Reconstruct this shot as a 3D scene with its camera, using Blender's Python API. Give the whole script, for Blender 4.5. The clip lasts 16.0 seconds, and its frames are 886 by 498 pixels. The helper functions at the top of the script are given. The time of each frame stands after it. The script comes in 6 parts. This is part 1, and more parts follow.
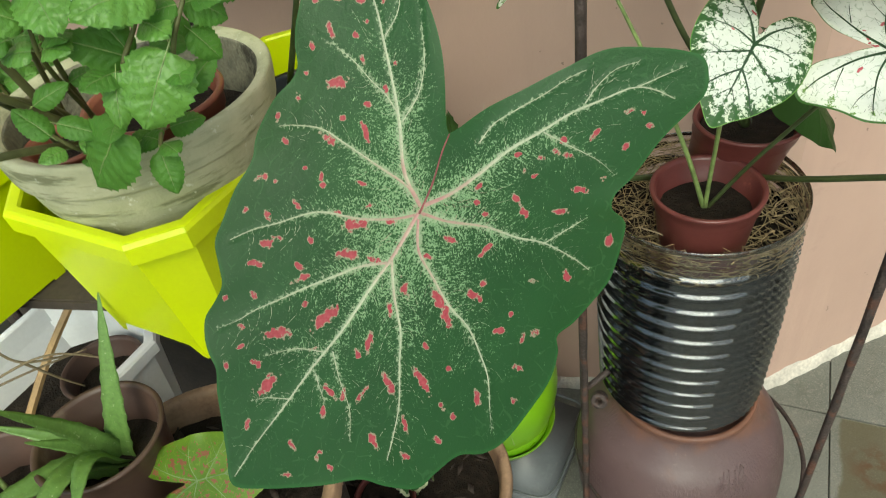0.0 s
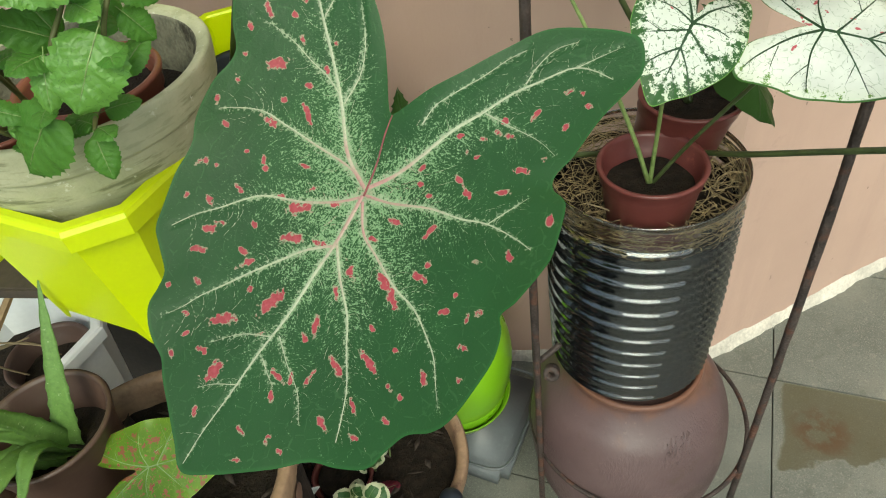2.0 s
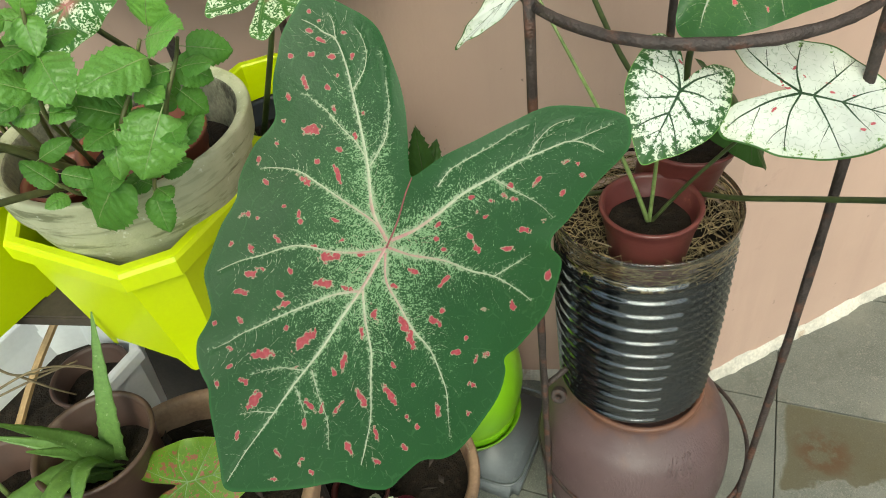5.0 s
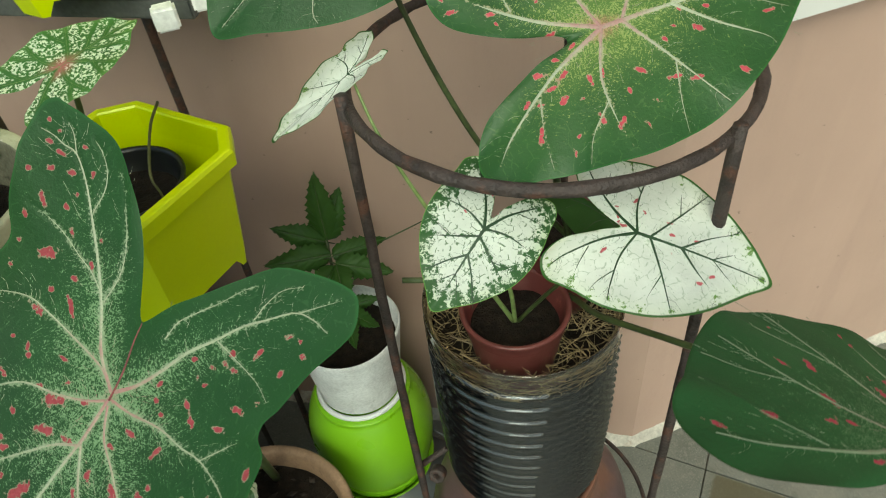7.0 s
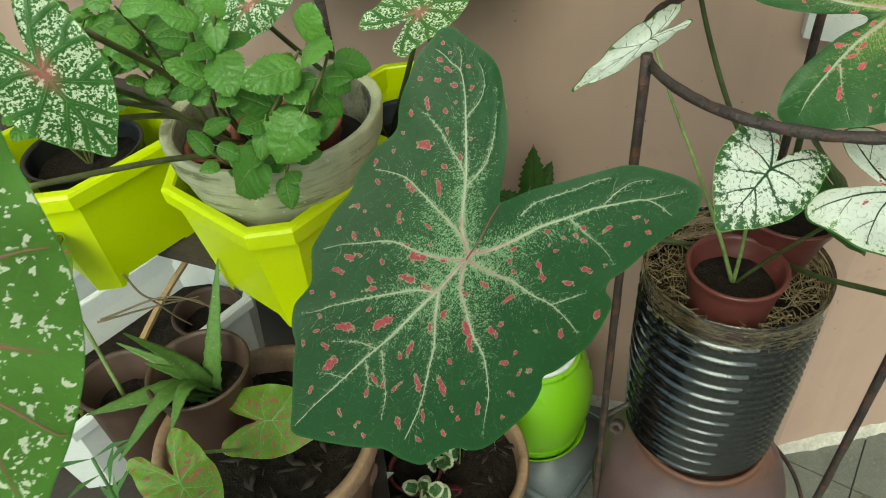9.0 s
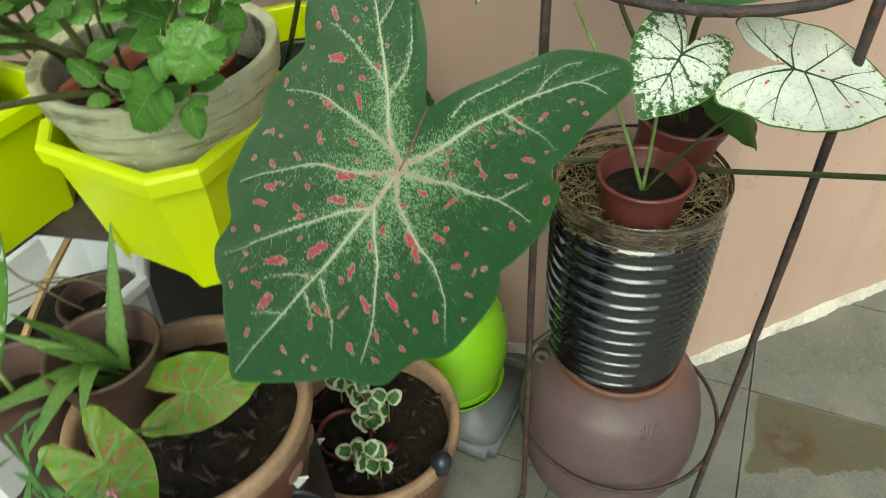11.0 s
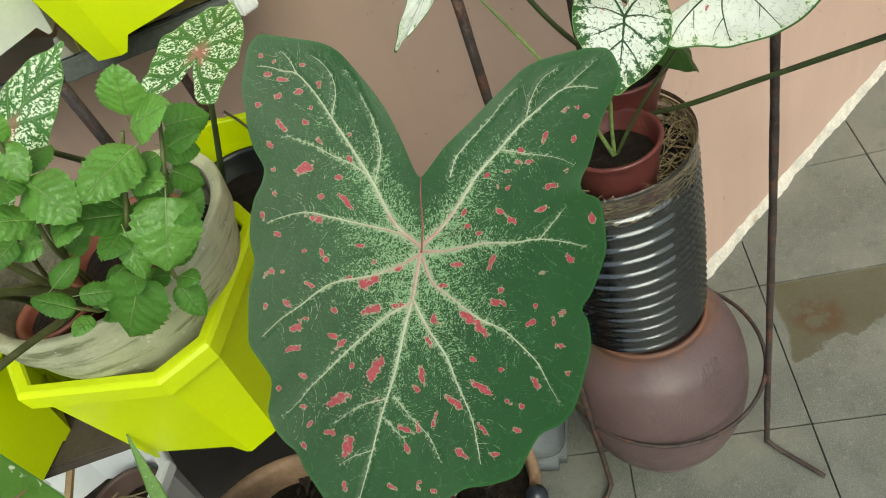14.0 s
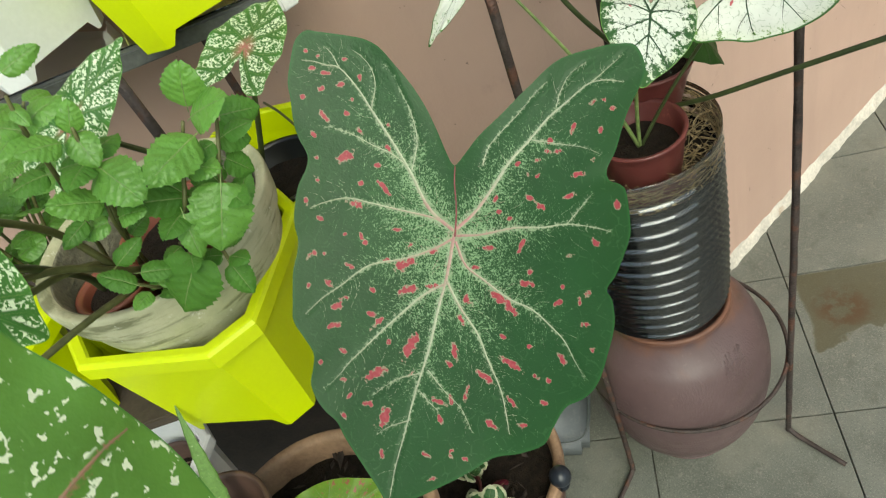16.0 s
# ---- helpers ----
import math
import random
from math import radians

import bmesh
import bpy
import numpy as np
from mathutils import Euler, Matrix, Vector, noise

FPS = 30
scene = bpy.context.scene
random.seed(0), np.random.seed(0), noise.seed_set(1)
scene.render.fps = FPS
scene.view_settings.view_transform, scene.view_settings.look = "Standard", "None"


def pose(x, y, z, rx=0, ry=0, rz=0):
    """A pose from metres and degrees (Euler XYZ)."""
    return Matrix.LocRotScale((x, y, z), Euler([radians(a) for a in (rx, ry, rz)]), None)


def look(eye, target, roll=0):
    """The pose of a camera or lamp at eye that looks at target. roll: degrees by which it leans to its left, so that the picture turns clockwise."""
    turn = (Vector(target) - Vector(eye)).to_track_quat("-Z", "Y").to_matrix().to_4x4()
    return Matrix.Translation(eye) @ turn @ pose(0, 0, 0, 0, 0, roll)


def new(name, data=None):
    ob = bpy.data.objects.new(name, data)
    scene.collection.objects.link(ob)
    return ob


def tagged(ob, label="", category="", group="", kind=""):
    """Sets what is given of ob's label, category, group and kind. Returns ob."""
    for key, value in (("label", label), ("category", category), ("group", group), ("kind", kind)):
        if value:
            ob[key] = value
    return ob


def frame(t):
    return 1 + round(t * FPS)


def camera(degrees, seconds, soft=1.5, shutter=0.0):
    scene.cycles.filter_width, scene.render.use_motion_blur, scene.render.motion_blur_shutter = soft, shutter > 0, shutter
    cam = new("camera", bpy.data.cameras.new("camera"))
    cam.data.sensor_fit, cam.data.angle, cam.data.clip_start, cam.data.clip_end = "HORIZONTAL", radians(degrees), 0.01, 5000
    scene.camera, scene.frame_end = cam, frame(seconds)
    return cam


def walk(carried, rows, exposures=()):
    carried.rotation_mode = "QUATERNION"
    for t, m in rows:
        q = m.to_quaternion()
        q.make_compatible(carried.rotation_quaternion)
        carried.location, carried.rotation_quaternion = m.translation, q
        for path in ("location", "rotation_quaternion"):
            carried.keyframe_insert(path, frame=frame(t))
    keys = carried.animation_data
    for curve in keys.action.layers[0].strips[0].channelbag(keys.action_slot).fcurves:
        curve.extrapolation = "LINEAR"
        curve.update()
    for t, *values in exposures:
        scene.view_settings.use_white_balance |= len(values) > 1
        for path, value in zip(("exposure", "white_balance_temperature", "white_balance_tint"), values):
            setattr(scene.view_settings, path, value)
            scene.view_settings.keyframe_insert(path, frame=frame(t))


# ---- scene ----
cam = camera(64.0, 16.0, soft=1.0, shutter=0.4)
PATH = [
    (0, (0.009, 0.01, 1.127), (0.429, 1.465, -0.179), -10.5),
    (0.5, (0.013, 0.007, 1.138), (0.423, 1.486, -0.145), -12.2),
    (1, (0.011, -0.001, 1.146), (0.46, 1.448, -0.157), -10.7),
    (1.5, (0.015, 0.002, 1.149), (0.472, 1.415, -0.191), -10.3),
    (2, (0.017, 0.008, 1.13), (0.517, 1.374, -0.243), -8.9),
    (2.5, (0.023, 0.008, 1.14), (0.523, 1.38, -0.227), -10.1),
    (3, (0.016, 0.003, 1.15), (0.507, 1.379, -0.215), -9.4),
    (3.5, (0.02, -0.004, 1.162), (0.494, 1.362, -0.22), -9.4),
    (3.7, (0.014, -0.009, 1.17), (0.478, 1.377, -0.195), -9.4),
    (5.8, (0.011, -0.03, 1.206), (0.503, 1.369, -0.136), -9.7),
    (6, (0.007, -0.039, 1.218), (0.558, 1.342, -0.12), -7.9),
    (6.5, (0.074, -0.022, 1.239), (0.622, 1.362, -0.096), -8.1),
    (7, (0.217, 0.027, 1.209), (0.618, 1.409, -0.18), -6.9),
    (7.5, (0.233, 0.021, 1.209), (0.47, 1.458, -0.162), -8.3),
    (8, (0.146, -0.008, 1.228), (0.182, 1.486, -0.102), -8.6),
    (8.2, (0.107, -0.02, 1.234), (0.177, 1.47, -0.098), -7.5),
    (10.3, (0.002, -0.127, 1.224), (0.269, 1.391, -0.051), -8.1),
    (10.5, (-0.002, -0.132, 1.196), (0.275, 1.339, -0.13), -8.2),
    (11, (-0.021, -0.07, 1.178), (0.467, 1.311, -0.184), -4.2),
    (11.5, (-0.053, 0.035, 1.168), (0.594, 1.317, -0.224), -10.3),
    (12, (-0.071, 0.076, 1.148), (0.784, 1.211, -0.259), -12.0),
    (12.5, (-0.059, 0.069, 1.148), (0.724, 1.272, -0.244), -16.6),
    (13, (-0.056, 0.045, 1.171), (0.621, 1.203, -0.313), -19.9),
    (13.5, (-0.055, 0.026, 1.197), (0.55, 1.288, -0.232), -25.3),
    (14, (-0.052, 0.013, 1.191), (0.605, 1.321, -0.172), -24.4),
    (14.5, (-0.054, 0.007, 1.187), (0.58, 1.257, -0.24), -26.3),
    (15, (-0.083, -0.004, 1.175), (0.534, 1.225, -0.278), -22.9),
    (15.5, (-0.079, -0.01, 1.19), (0.54, 1.285, -0.204), -24.0),
    (16, (-0.069, -0.004, 1.21), (0.525, 1.337, -0.15), -25.8),
]
walk(cam, [(t, look(eye, target, roll)) for t, eye, target, roll in PATH], [(0, 0.63, 6500, -8), (2.0, 0.66, 6500, -9), (3.7, 0.71, 6500, -9), (6.5, 0.64, 6500, -12), (7, 0.31, 6500, -14), (10.5, 0.32, 6500, -18), (11, 0.52, 6500, -13), (11.5, 0.53, 6500, -9), (12.5, 0.47, 6500, -7), (14, 0.52, 6500, -7), (16, 0.57, 6500, -7)])

# ---- daylight: an open, overcast sky over a terrace ----
world = bpy.data.worlds.new("sky")
scene.world = world
world.use_nodes = True
wn = world.node_tree.nodes
sky = wn.new("ShaderNodeTexSky")
sky.sky_type, sky.sun_disc = "NISHITA", False
sky.sun_elevation, sky.sun_rotation = radians(52), radians(200)
sky.air_density, sky.dust_density, sky.ozone_density = 1.0, 4.0, 0.6
wn["Background"].inputs["Strength"].default_value = 0.125
world.node_tree.links.new(sky.outputs["Color"], wn["Background"].inputs["Color"])
sun_data = bpy.data.lights.new("sun", "SUN")
sun_data.energy, sun_data.angle, sun_data.color = 1.25, radians(40), (1.0, 0.965, 0.905)
sun = new("sun", sun_data)
sun.matrix_world = look((-1.1, -2.0, 2.6), (0.3, 0.45, 0.5))


# ---- small helpers ----
BASE = {}


def thing(name, at, label, category, group="", kind=""):
    ob = new(name)
    ob.empty_display_size = 0.02
    ob.location = at
    BASE[ob] = Vector(at)
    return tagged(ob, label, category, group, kind)


def part(name, bm, material, parent, label="", smooth=True, kind=""):
    """Links a bmesh, given in world metres, as one mesh under a thing or a part."""
    me = bpy.data.meshes.new(name)
    base = BASE[parent]
    bmesh.ops.translate(bm, vec=-base, verts=bm.verts)
    bm.normal_update()
    bm.to_mesh(me)
    bm.free()
    for p in me.polygons:
        p.use_smooth = smooth
    me.materials.append(material)
    ob = new(name, me)
    ob.parent = parent
    BASE[ob] = base
    return tagged(ob, label, kind=kind)


def solo(name, bm, material, label="", category="", kind="", smooth=False, at=(0, 0, 0)):
    """One mesh that is a thing, or a piece of the setting, by itself."""
    me = bpy.data.meshes.new(name)
    bmesh.ops.translate(bm, vec=-Vector(at), verts=bm.verts)
    bm.normal_update()
    bm.to_mesh(me)
    bm.free()
    for p in me.polygons:
        p.use_smooth = smooth
    me.materials.append(material)
    ob = new(name, me)
    ob.location = at
    BASE[ob] = Vector(at)
    return tagged(ob, label, category, kind=kind)


def lathe(profile, centre, segs=64, wobble=0.0, seed=0.0):
    """Turns (radius, z) pairs round the vertical through centre."""
    bm = bmesh.new()
    rings = []
    for r, z in profile:
        ring = []
        for i in range(segs):
            a = 2 * math.pi * i / segs
            k = 1 + wobble * noise.noise(Vector((math.cos(a) * 1.3 + seed, math.sin(a) * 1.3, z * 9)))
            ring.append(bm.verts.new((centre[0] + r * k * math.cos(a), centre[1] + r * k * math.sin(a), z)))
        rings.append(ring)
    for lo, hi in zip(rings, rings[1:]):
        for i in range(segs):
            j = (i + 1) % segs
            bm.faces.new((lo[i], lo[j], hi[j], hi[i]))
    return bm


def disc(centre, r, z, rough=0.0, rings=10, segs=40, seed=0.0):
    """A filled round surface with uneven height: soil in a pot."""
    bm = bmesh.new()
    last = None
    for k in range(rings + 1):
        if k == 0:
            ring = [bm.verts.new((centre[0], centre[1], z))]
        else:
            ring = []
            for i in range(segs):
                a = 2 * math.pi * i / segs
                x, y = centre[0] + r * k / rings * math.cos(a), centre[1] + r * k / rings * math.sin(a)
                h = rough * (noise.noise(Vector((x * 45, y * 45, seed))) + 0.6 * noise.noise(Vector((x * 120, y * 120, seed))))
                ring.append(bm.verts.new((x, y, z + h)))
        if k == 1:
            for i in range(segs):
                bm.faces.new((last[0], ring[i], ring[(i + 1) % segs]))
        elif k > 1:
            for i in range(segs):
                j = (i + 1) % segs
                bm.faces.new((last[i], ring[i], ring[j], last[j]))
        last = ring
    return bm


def spline(pts, n):
    """n + 1 points along a Catmull-Rom curve through pts."""
    p = [Vector(q) for q in pts]
    p = [p[0] * 2 - p[1]] + p + [p[-1] * 2 - p[-2]]
    out = []
    for k in range(n + 1):
        s = k / n * (len(p) - 3)
        i = min(int(s), len(p) - 4)
        t = s - i
        a, b, c, d = p[i : i + 4]
        out.append(0.5 * ((2 * b) + (c - a) * t + (2 * a - 5 * b + 4 * c - d) * t * t + (3 * b - a - 3 * c + d) * t**3))
    return out


def tube(bm, pts, r0, r1=None, segs=10, steps=24, lump=0.0):
    """A round rod through pts, its radius going from r0 to r1, with closed ends."""
    r1 = r0 if r1 is None else r1
    path = spline(pts, steps)
    rings = []
    side = None
    for k, p in enumerate(path):
        ahead = (path[min(k + 1, steps)] - path[max(k - 1, 0)]).normalized()
        if side is None:
            side = ahead.orthogonal().normalized()
        side = (side - ahead * side.dot(ahead)).normalized()
        up = ahead.cross(side)
        r = r0 + (r1 - r0) * k / steps
        ring = []
        for i in range(segs):
            a = 2 * math.pi * i / segs
            rr = r * (1 + lump * noise.noise(p * 60 + Vector((math.cos(a), math.sin(a), 0))))
            ring.append(bm.verts.new(p + side * (rr * math.cos(a)) + up * (rr * math.sin(a))))
        rings.append(ring)
    for lo, hi in zip(rings, rings[1:]):
        for i in range(segs):
            j = (i + 1) % segs
            bm.faces.new((lo[i], lo[j], hi[j], hi[i]))
    bm.faces.new(rings[0][::-1])
    bm.faces.new(rings[-1])
    return bm


def hoop(bm, centre, r, rod, segs=96, side=10, lump=0.0):
    """A closed round hoop of rod radius rod."""
    rings = []
    for i in range(segs):
        a = 2 * math.pi * i / segs
        out = Vector((math.cos(a), math.sin(a), 0))
        ring = []
        for k in range(side):
            b = 2 * math.pi * k / side
            q = rod * (1 + lump * noise.noise(Vector((a * 9, b, r))))
            ring.append(bm.verts.new(Vector(centre) + out * (r + q * math.cos(b)) + Vector((0, 0, q * math.sin(b)))))
        rings.append(ring)
    for i in range(segs):
        lo, hi = rings[i], rings[(i + 1) % segs]
        for k in range(side):
            m = (k + 1) % side
            bm.faces.new((lo[k], hi[k], hi[m], lo[m]))
    return bm


def block(bm, lo, hi, bevel=0.0):
    """A box from lo to hi, its edges rounded by bevel."""
    made = bmesh.ops.create_cube(bm, size=1.0)
    for v in made["verts"]:
        v.co = Vector([l + (c + 0.5) * (h - l) for l, h, c in zip(lo, hi, v.co)])
    if bevel:
        edges = list({e for v in made["verts"] for e in v.link_edges})
        bmesh.ops.bevel(bm, geom=edges, offset=bevel, segments=2, affect="EDGES")
    return bm


# ---- materials ----
def nodes_of(name):
    m = bpy.data.materials.new(name)
    m.use_nodes = True
    t = m.node_tree
    return m, t, t.nodes, t.links, t.nodes["Principled BSDF"]


def ramp(t, fac, stops):
    n = t.nodes.new("ShaderNodeValToRGB")
    e = n.color_ramp.elements
    while len(e) < len(stops):
        e.new(0.5)
    for q, (pos, col) in zip(e, stops):
        q.position, q.color = pos, (*col, 1)
    t.links.new(fac, n.inputs[0])
    return n.outputs[0]


def noise_of(t, vec, scale, detail=4.0, rough=0.55):
    n = t.nodes.new("ShaderNodeTexNoise")
    n.inputs["Scale"].default_value, n.inputs["Detail"].default_value, n.inputs["Roughness"].default_value = scale, detail, rough
    t.links.new(vec, n.inputs["Vector"])
    return n.outputs["Fac"]


def mixed(t, fac, a, b):
    n = t.nodes.new("ShaderNodeMix")
    n.data_type = "RGBA"
    for v, k in ((fac, 0), (a, 6), (b, 7)):
        if isinstance(v, (tuple, list)):
            n.inputs[k].default_value = (*v, 1)
        elif isinstance(v, (int, float)):
            n.inputs[k].default_value = v
        else:
            t.links.new(v, n.inputs[k])
    return n.outputs[2]


def sums(t, op, a, b=0.0, c=0.0):
    n = t.nodes.new("ShaderNodeMath")
    n.operation = op
    for v, k in ((a, 0), (b, 1), (c, 2)):
        if isinstance(v, (int, float)):
            n.inputs[k].default_value = v
        else:
            t.links.new(v, n.inputs[k])
    return n.outputs[0]


def step(t, v, lo, hi):
    """0 below lo, 1 above hi, smooth between; turned round where lo > hi."""
    n = t.nodes.new("ShaderNodeMapRange")
    n.interpolation_type = "SMOOTHSTEP"
    n.inputs["From Min"].default_value, n.inputs["From Max"].default_value = min(lo, hi), max(lo, hi)
    if lo > hi:
        n.inputs["To Min"].default_value, n.inputs["To Max"].default_value = 1.0, 0.0
    t.links.new(v, n.inputs["Value"])
    return n.outputs["Result"]


def bump(t, bsdf, height, strength, distance=0.002, after=None):
    n = t.nodes.new("ShaderNodeBump")
    n.inputs["Strength"].default_value, n.inputs["Distance"].default_value = strength, distance
    t.links.new(height, n.inputs["Height"])
    if after:
        t.links.new(after, n.inputs["Normal"])
    t.links.new(n.outputs["Normal"], bsdf.inputs["Normal"])
    return n.outputs["Normal"]


def place(t, kind="Object"):
    return t.nodes.new("ShaderNodeTexCoord").outputs[kind] if kind == "Object" else t.nodes.new("ShaderNodeNewGeometry").outputs["Position"]


def plain(name, col, rough=0.5, metal=0.0, vary=0.25, scale=14.0, fine=180.0, relief=0.15, deep=0.001, dark=None, spec=0.5, patches=0.5, grain_by=0.16):
    """A material whose colour wanders at two scales, with fine relief; dark: a second colour that comes in patches."""
    m, t, n, l, b = nodes_of(name)
    at = place(t, "World")
    big, small = noise_of(t, at, scale, 5), noise_of(t, at, fine, 3)
    low = tuple(c * (1 - vary) for c in col)
    high = tuple(min(1.0, c * (1 + vary)) for c in col)
    c = ramp(t, big, [(0.3, low), (0.7, high)])
    if dark:
        c = mixed(t, step(t, noise_of(t, at, scale * 0.6, 6, 0.65), patches, patches + 0.12), c, dark)
    grain = ramp(t, small, [(0.3, (1 - grain_by,) * 3), (0.7, (1 + grain_by * 0.7,) * 3)])
    mul = n.new("ShaderNodeMix")
    mul.data_type, mul.blend_type = "RGBA", "MULTIPLY"
    mul.inputs[0].default_value = 1.0
    l.new(c, mul.inputs[6]), l.new(grain, mul.inputs[7])
    l.new(mul.outputs[2], b.inputs["Base Color"])
    b.inputs["Roughness"].default_value, b.inputs["Metallic"].default_value = rough, metal
    b.inputs["Specular IOR Level"].default_value = spec
    l.new(ramp(t, big, [(0.2, (max(rough - 0.12, 0.03),) * 3), (0.8, (min(rough + 0.12, 1.0),) * 3)]), b.inputs["Roughness"])
    if relief:
        bump(t, b, sums(t, "ADD", small, sums(t, "MULTIPLY", big, 2.0)), relief, deep)
    return m


def wall_paint(name, col, worn):
    m, t, n, l, b = nodes_of(name)
    at = place(t, "World")
    tone = ramp(t, noise_of(t, at, 3.2, 5), [(0.3, tuple(c * 0.9 for c in col)), (0.7, tuple(c * 1.06 for c in col))])
    tall = n.new("ShaderNodeVectorMath")
    tall.operation = "MULTIPLY"
    l.new(at, tall.inputs[0])
    tall.inputs[1].default_value = (1.0, 1.0, 0.12)
    streak = noise_of(t, tall.outputs[0], 11, 5, 0.6)
    tone = mixed(t, sums(t, "MULTIPLY", step(t, streak, 0.5, 0.72), 0.5), tone, worn)
    tone = mixed(t, sums(t, "MULTIPLY", step(t, streak, 0.46, 0.28), 0.35), tone, tuple(min(1.0, x * 1.14) for x in col))
    c = mixed(t, step(t, noise_of(t, at, 9, 8, 0.7), 0.62, 0.74), tone, worn)
    c = mixed(t, step(t, noise_of(t, at, 75, 3, 0.5), 0.735, 0.76), c, tuple(x * 0.55 for x in col))
    l.new(c, b.inputs["Base Color"])
    b.inputs["Roughness"].default_value = 0.62
    bump(t, b, sums(t, "ADD", noise_of(t, at, 160, 4), sums(t, "MULTIPLY", noise_of(t, at, 14, 3), 3.0)), 0.25, 0.0015)
    return m


def ramp_value(t, v, lo, hi):
    return sums(t, "ADD", sums(t, "MULTIPLY", v, hi - lo), lo)


def tile_stone():
    """Grey-green slate tile with a brown dried puddle on one of them."""
    m, t, n, l, b = nodes_of("slate_tile")
    at = place(t, "World")
    rnd = n.new("ShaderNodeObjectInfo").outputs["Random"]
    c = ramp(t, noise_of(t, at, 7, 8, 0.62), [(0.25, (0.092, 0.099, 0.081)), (0.55, (0.155, 0.163, 0.138)), (0.8, (0.215, 0.215, 0.18))])
    c = mixed(t, sums(t, "MULTIPLY", rnd, 0.3), c, (0.15, 0.16, 0.15))
    c = mixed(t, step(t, noise_of(t, at, 60, 6, 0.7), 0.56, 0.70), c, (0.22, 0.215, 0.185))
    c = mixed(t, sums(t, "MULTIPLY", step(t, noise_of(t, at, 380, 4, 0.75), 0.53, 0.63), 0.75), c, (0.27, 0.265, 0.225))
    c = mixed(t, sums(t, "MULTIPLY", step(t, noise_of(t, at, 330, 4, 0.75), 0.55, 0.65), 0.6), c, (0.055, 0.057, 0.046))
    c = mixed(t, sums(t, "MULTIPLY", step(t, noise_of(t, at, 4.5, 6, 0.6), 0.50, 0.66), 0.45), c, (0.235, 0.225, 0.185))
    c = mixed(t, sums(t, "MULTIPLY", step(t, noise_of(t, at, 26, 6, 0.7), 0.52, 0.70), 0.45), c, (0.082, 0.086, 0.067))
    sides = []
    for axis in ((0.70711, 0.70711, 0.0), (-0.70711, 0.70711, 0.0)):
        dot = n.new("ShaderNodeVectorMath")
        dot.operation = "DOT_PRODUCT"
        l.new(at, dot.inputs[0])
        dot.inputs[1].default_value = axis
        sides.append(dot.outputs["Value"])
    # the puddle hangs from one joint, deepest at one end
    ragged = sums(t, "MULTIPLY", sums(t, "SUBTRACT", noise_of(t, at, 13, 4), 0.5), 0.13)
    deep = sums(t, "ADD", sums(t, "SUBTRACT", 0.902, sides[0]), ragged)
    deep = sums(t, "SUBTRACT", deep, sums(t, "MULTIPLY", sums(t, "ADD", sides[1], 0.30), 0.3))
    puddle = sums(t, "MULTIPLY", step(t, deep, 0.150, 0.142), step(t, sides[0], 0.904, 0.899))
    puddle = sums(t, "MULTIPLY", puddle, step(t, sums(t, "ADD", sides[1], sums(t, "MULTIPLY", ragged, 0.3)), -0.222, -0.230))
    puddle = sums(t, "MULTIPLY", puddle, step(t, sides[1], -0.520, -0.512))
    c = mixed(t, sums(t, "MULTIPLY", puddle, ramp_value(t, noise_of(t, at, 14, 5), 0.55, 0.95)), c, (0.076, 0.066, 0.029))
    off = n.new("ShaderNodeVectorMath")
    off.operation = "SUBTRACT"
    l.new(at, off.inputs[0])
    off.inputs[1].default_value = (0.778, 0.368, 0.0)
    length = n.new("ShaderNodeVectorMath")
    length.operation = "LENGTH"
    l.new(off.outputs[0], length.inputs[0])
    rust = sums(t, "MULTIPLY", step(t, noise_of(t, at, 34, 5, 0.6), 0.40, 0.60), step(t, length.outputs["Value"], 0.065, 0.02))
    c = mixed(t, sums(t, "MULTIPLY", rust, 0.85), c, (0.080, 0.038, 0.014))
    l.new(c, b.inputs["Base Color"])
    l.new(ramp(t, noise_of(t, at, 18, 5), [(0.3, (0.38,) * 3), (0.75, (0.62,) * 3)]), b.inputs["Roughness"])
    bump(t, b, sums(t, "ADD", noise_of(t, at, 90, 6, 0.65), sums(t, "MULTIPLY", noise_of(t, at, 12, 4), 3.0)), 0.5, 0.0015)
    return m


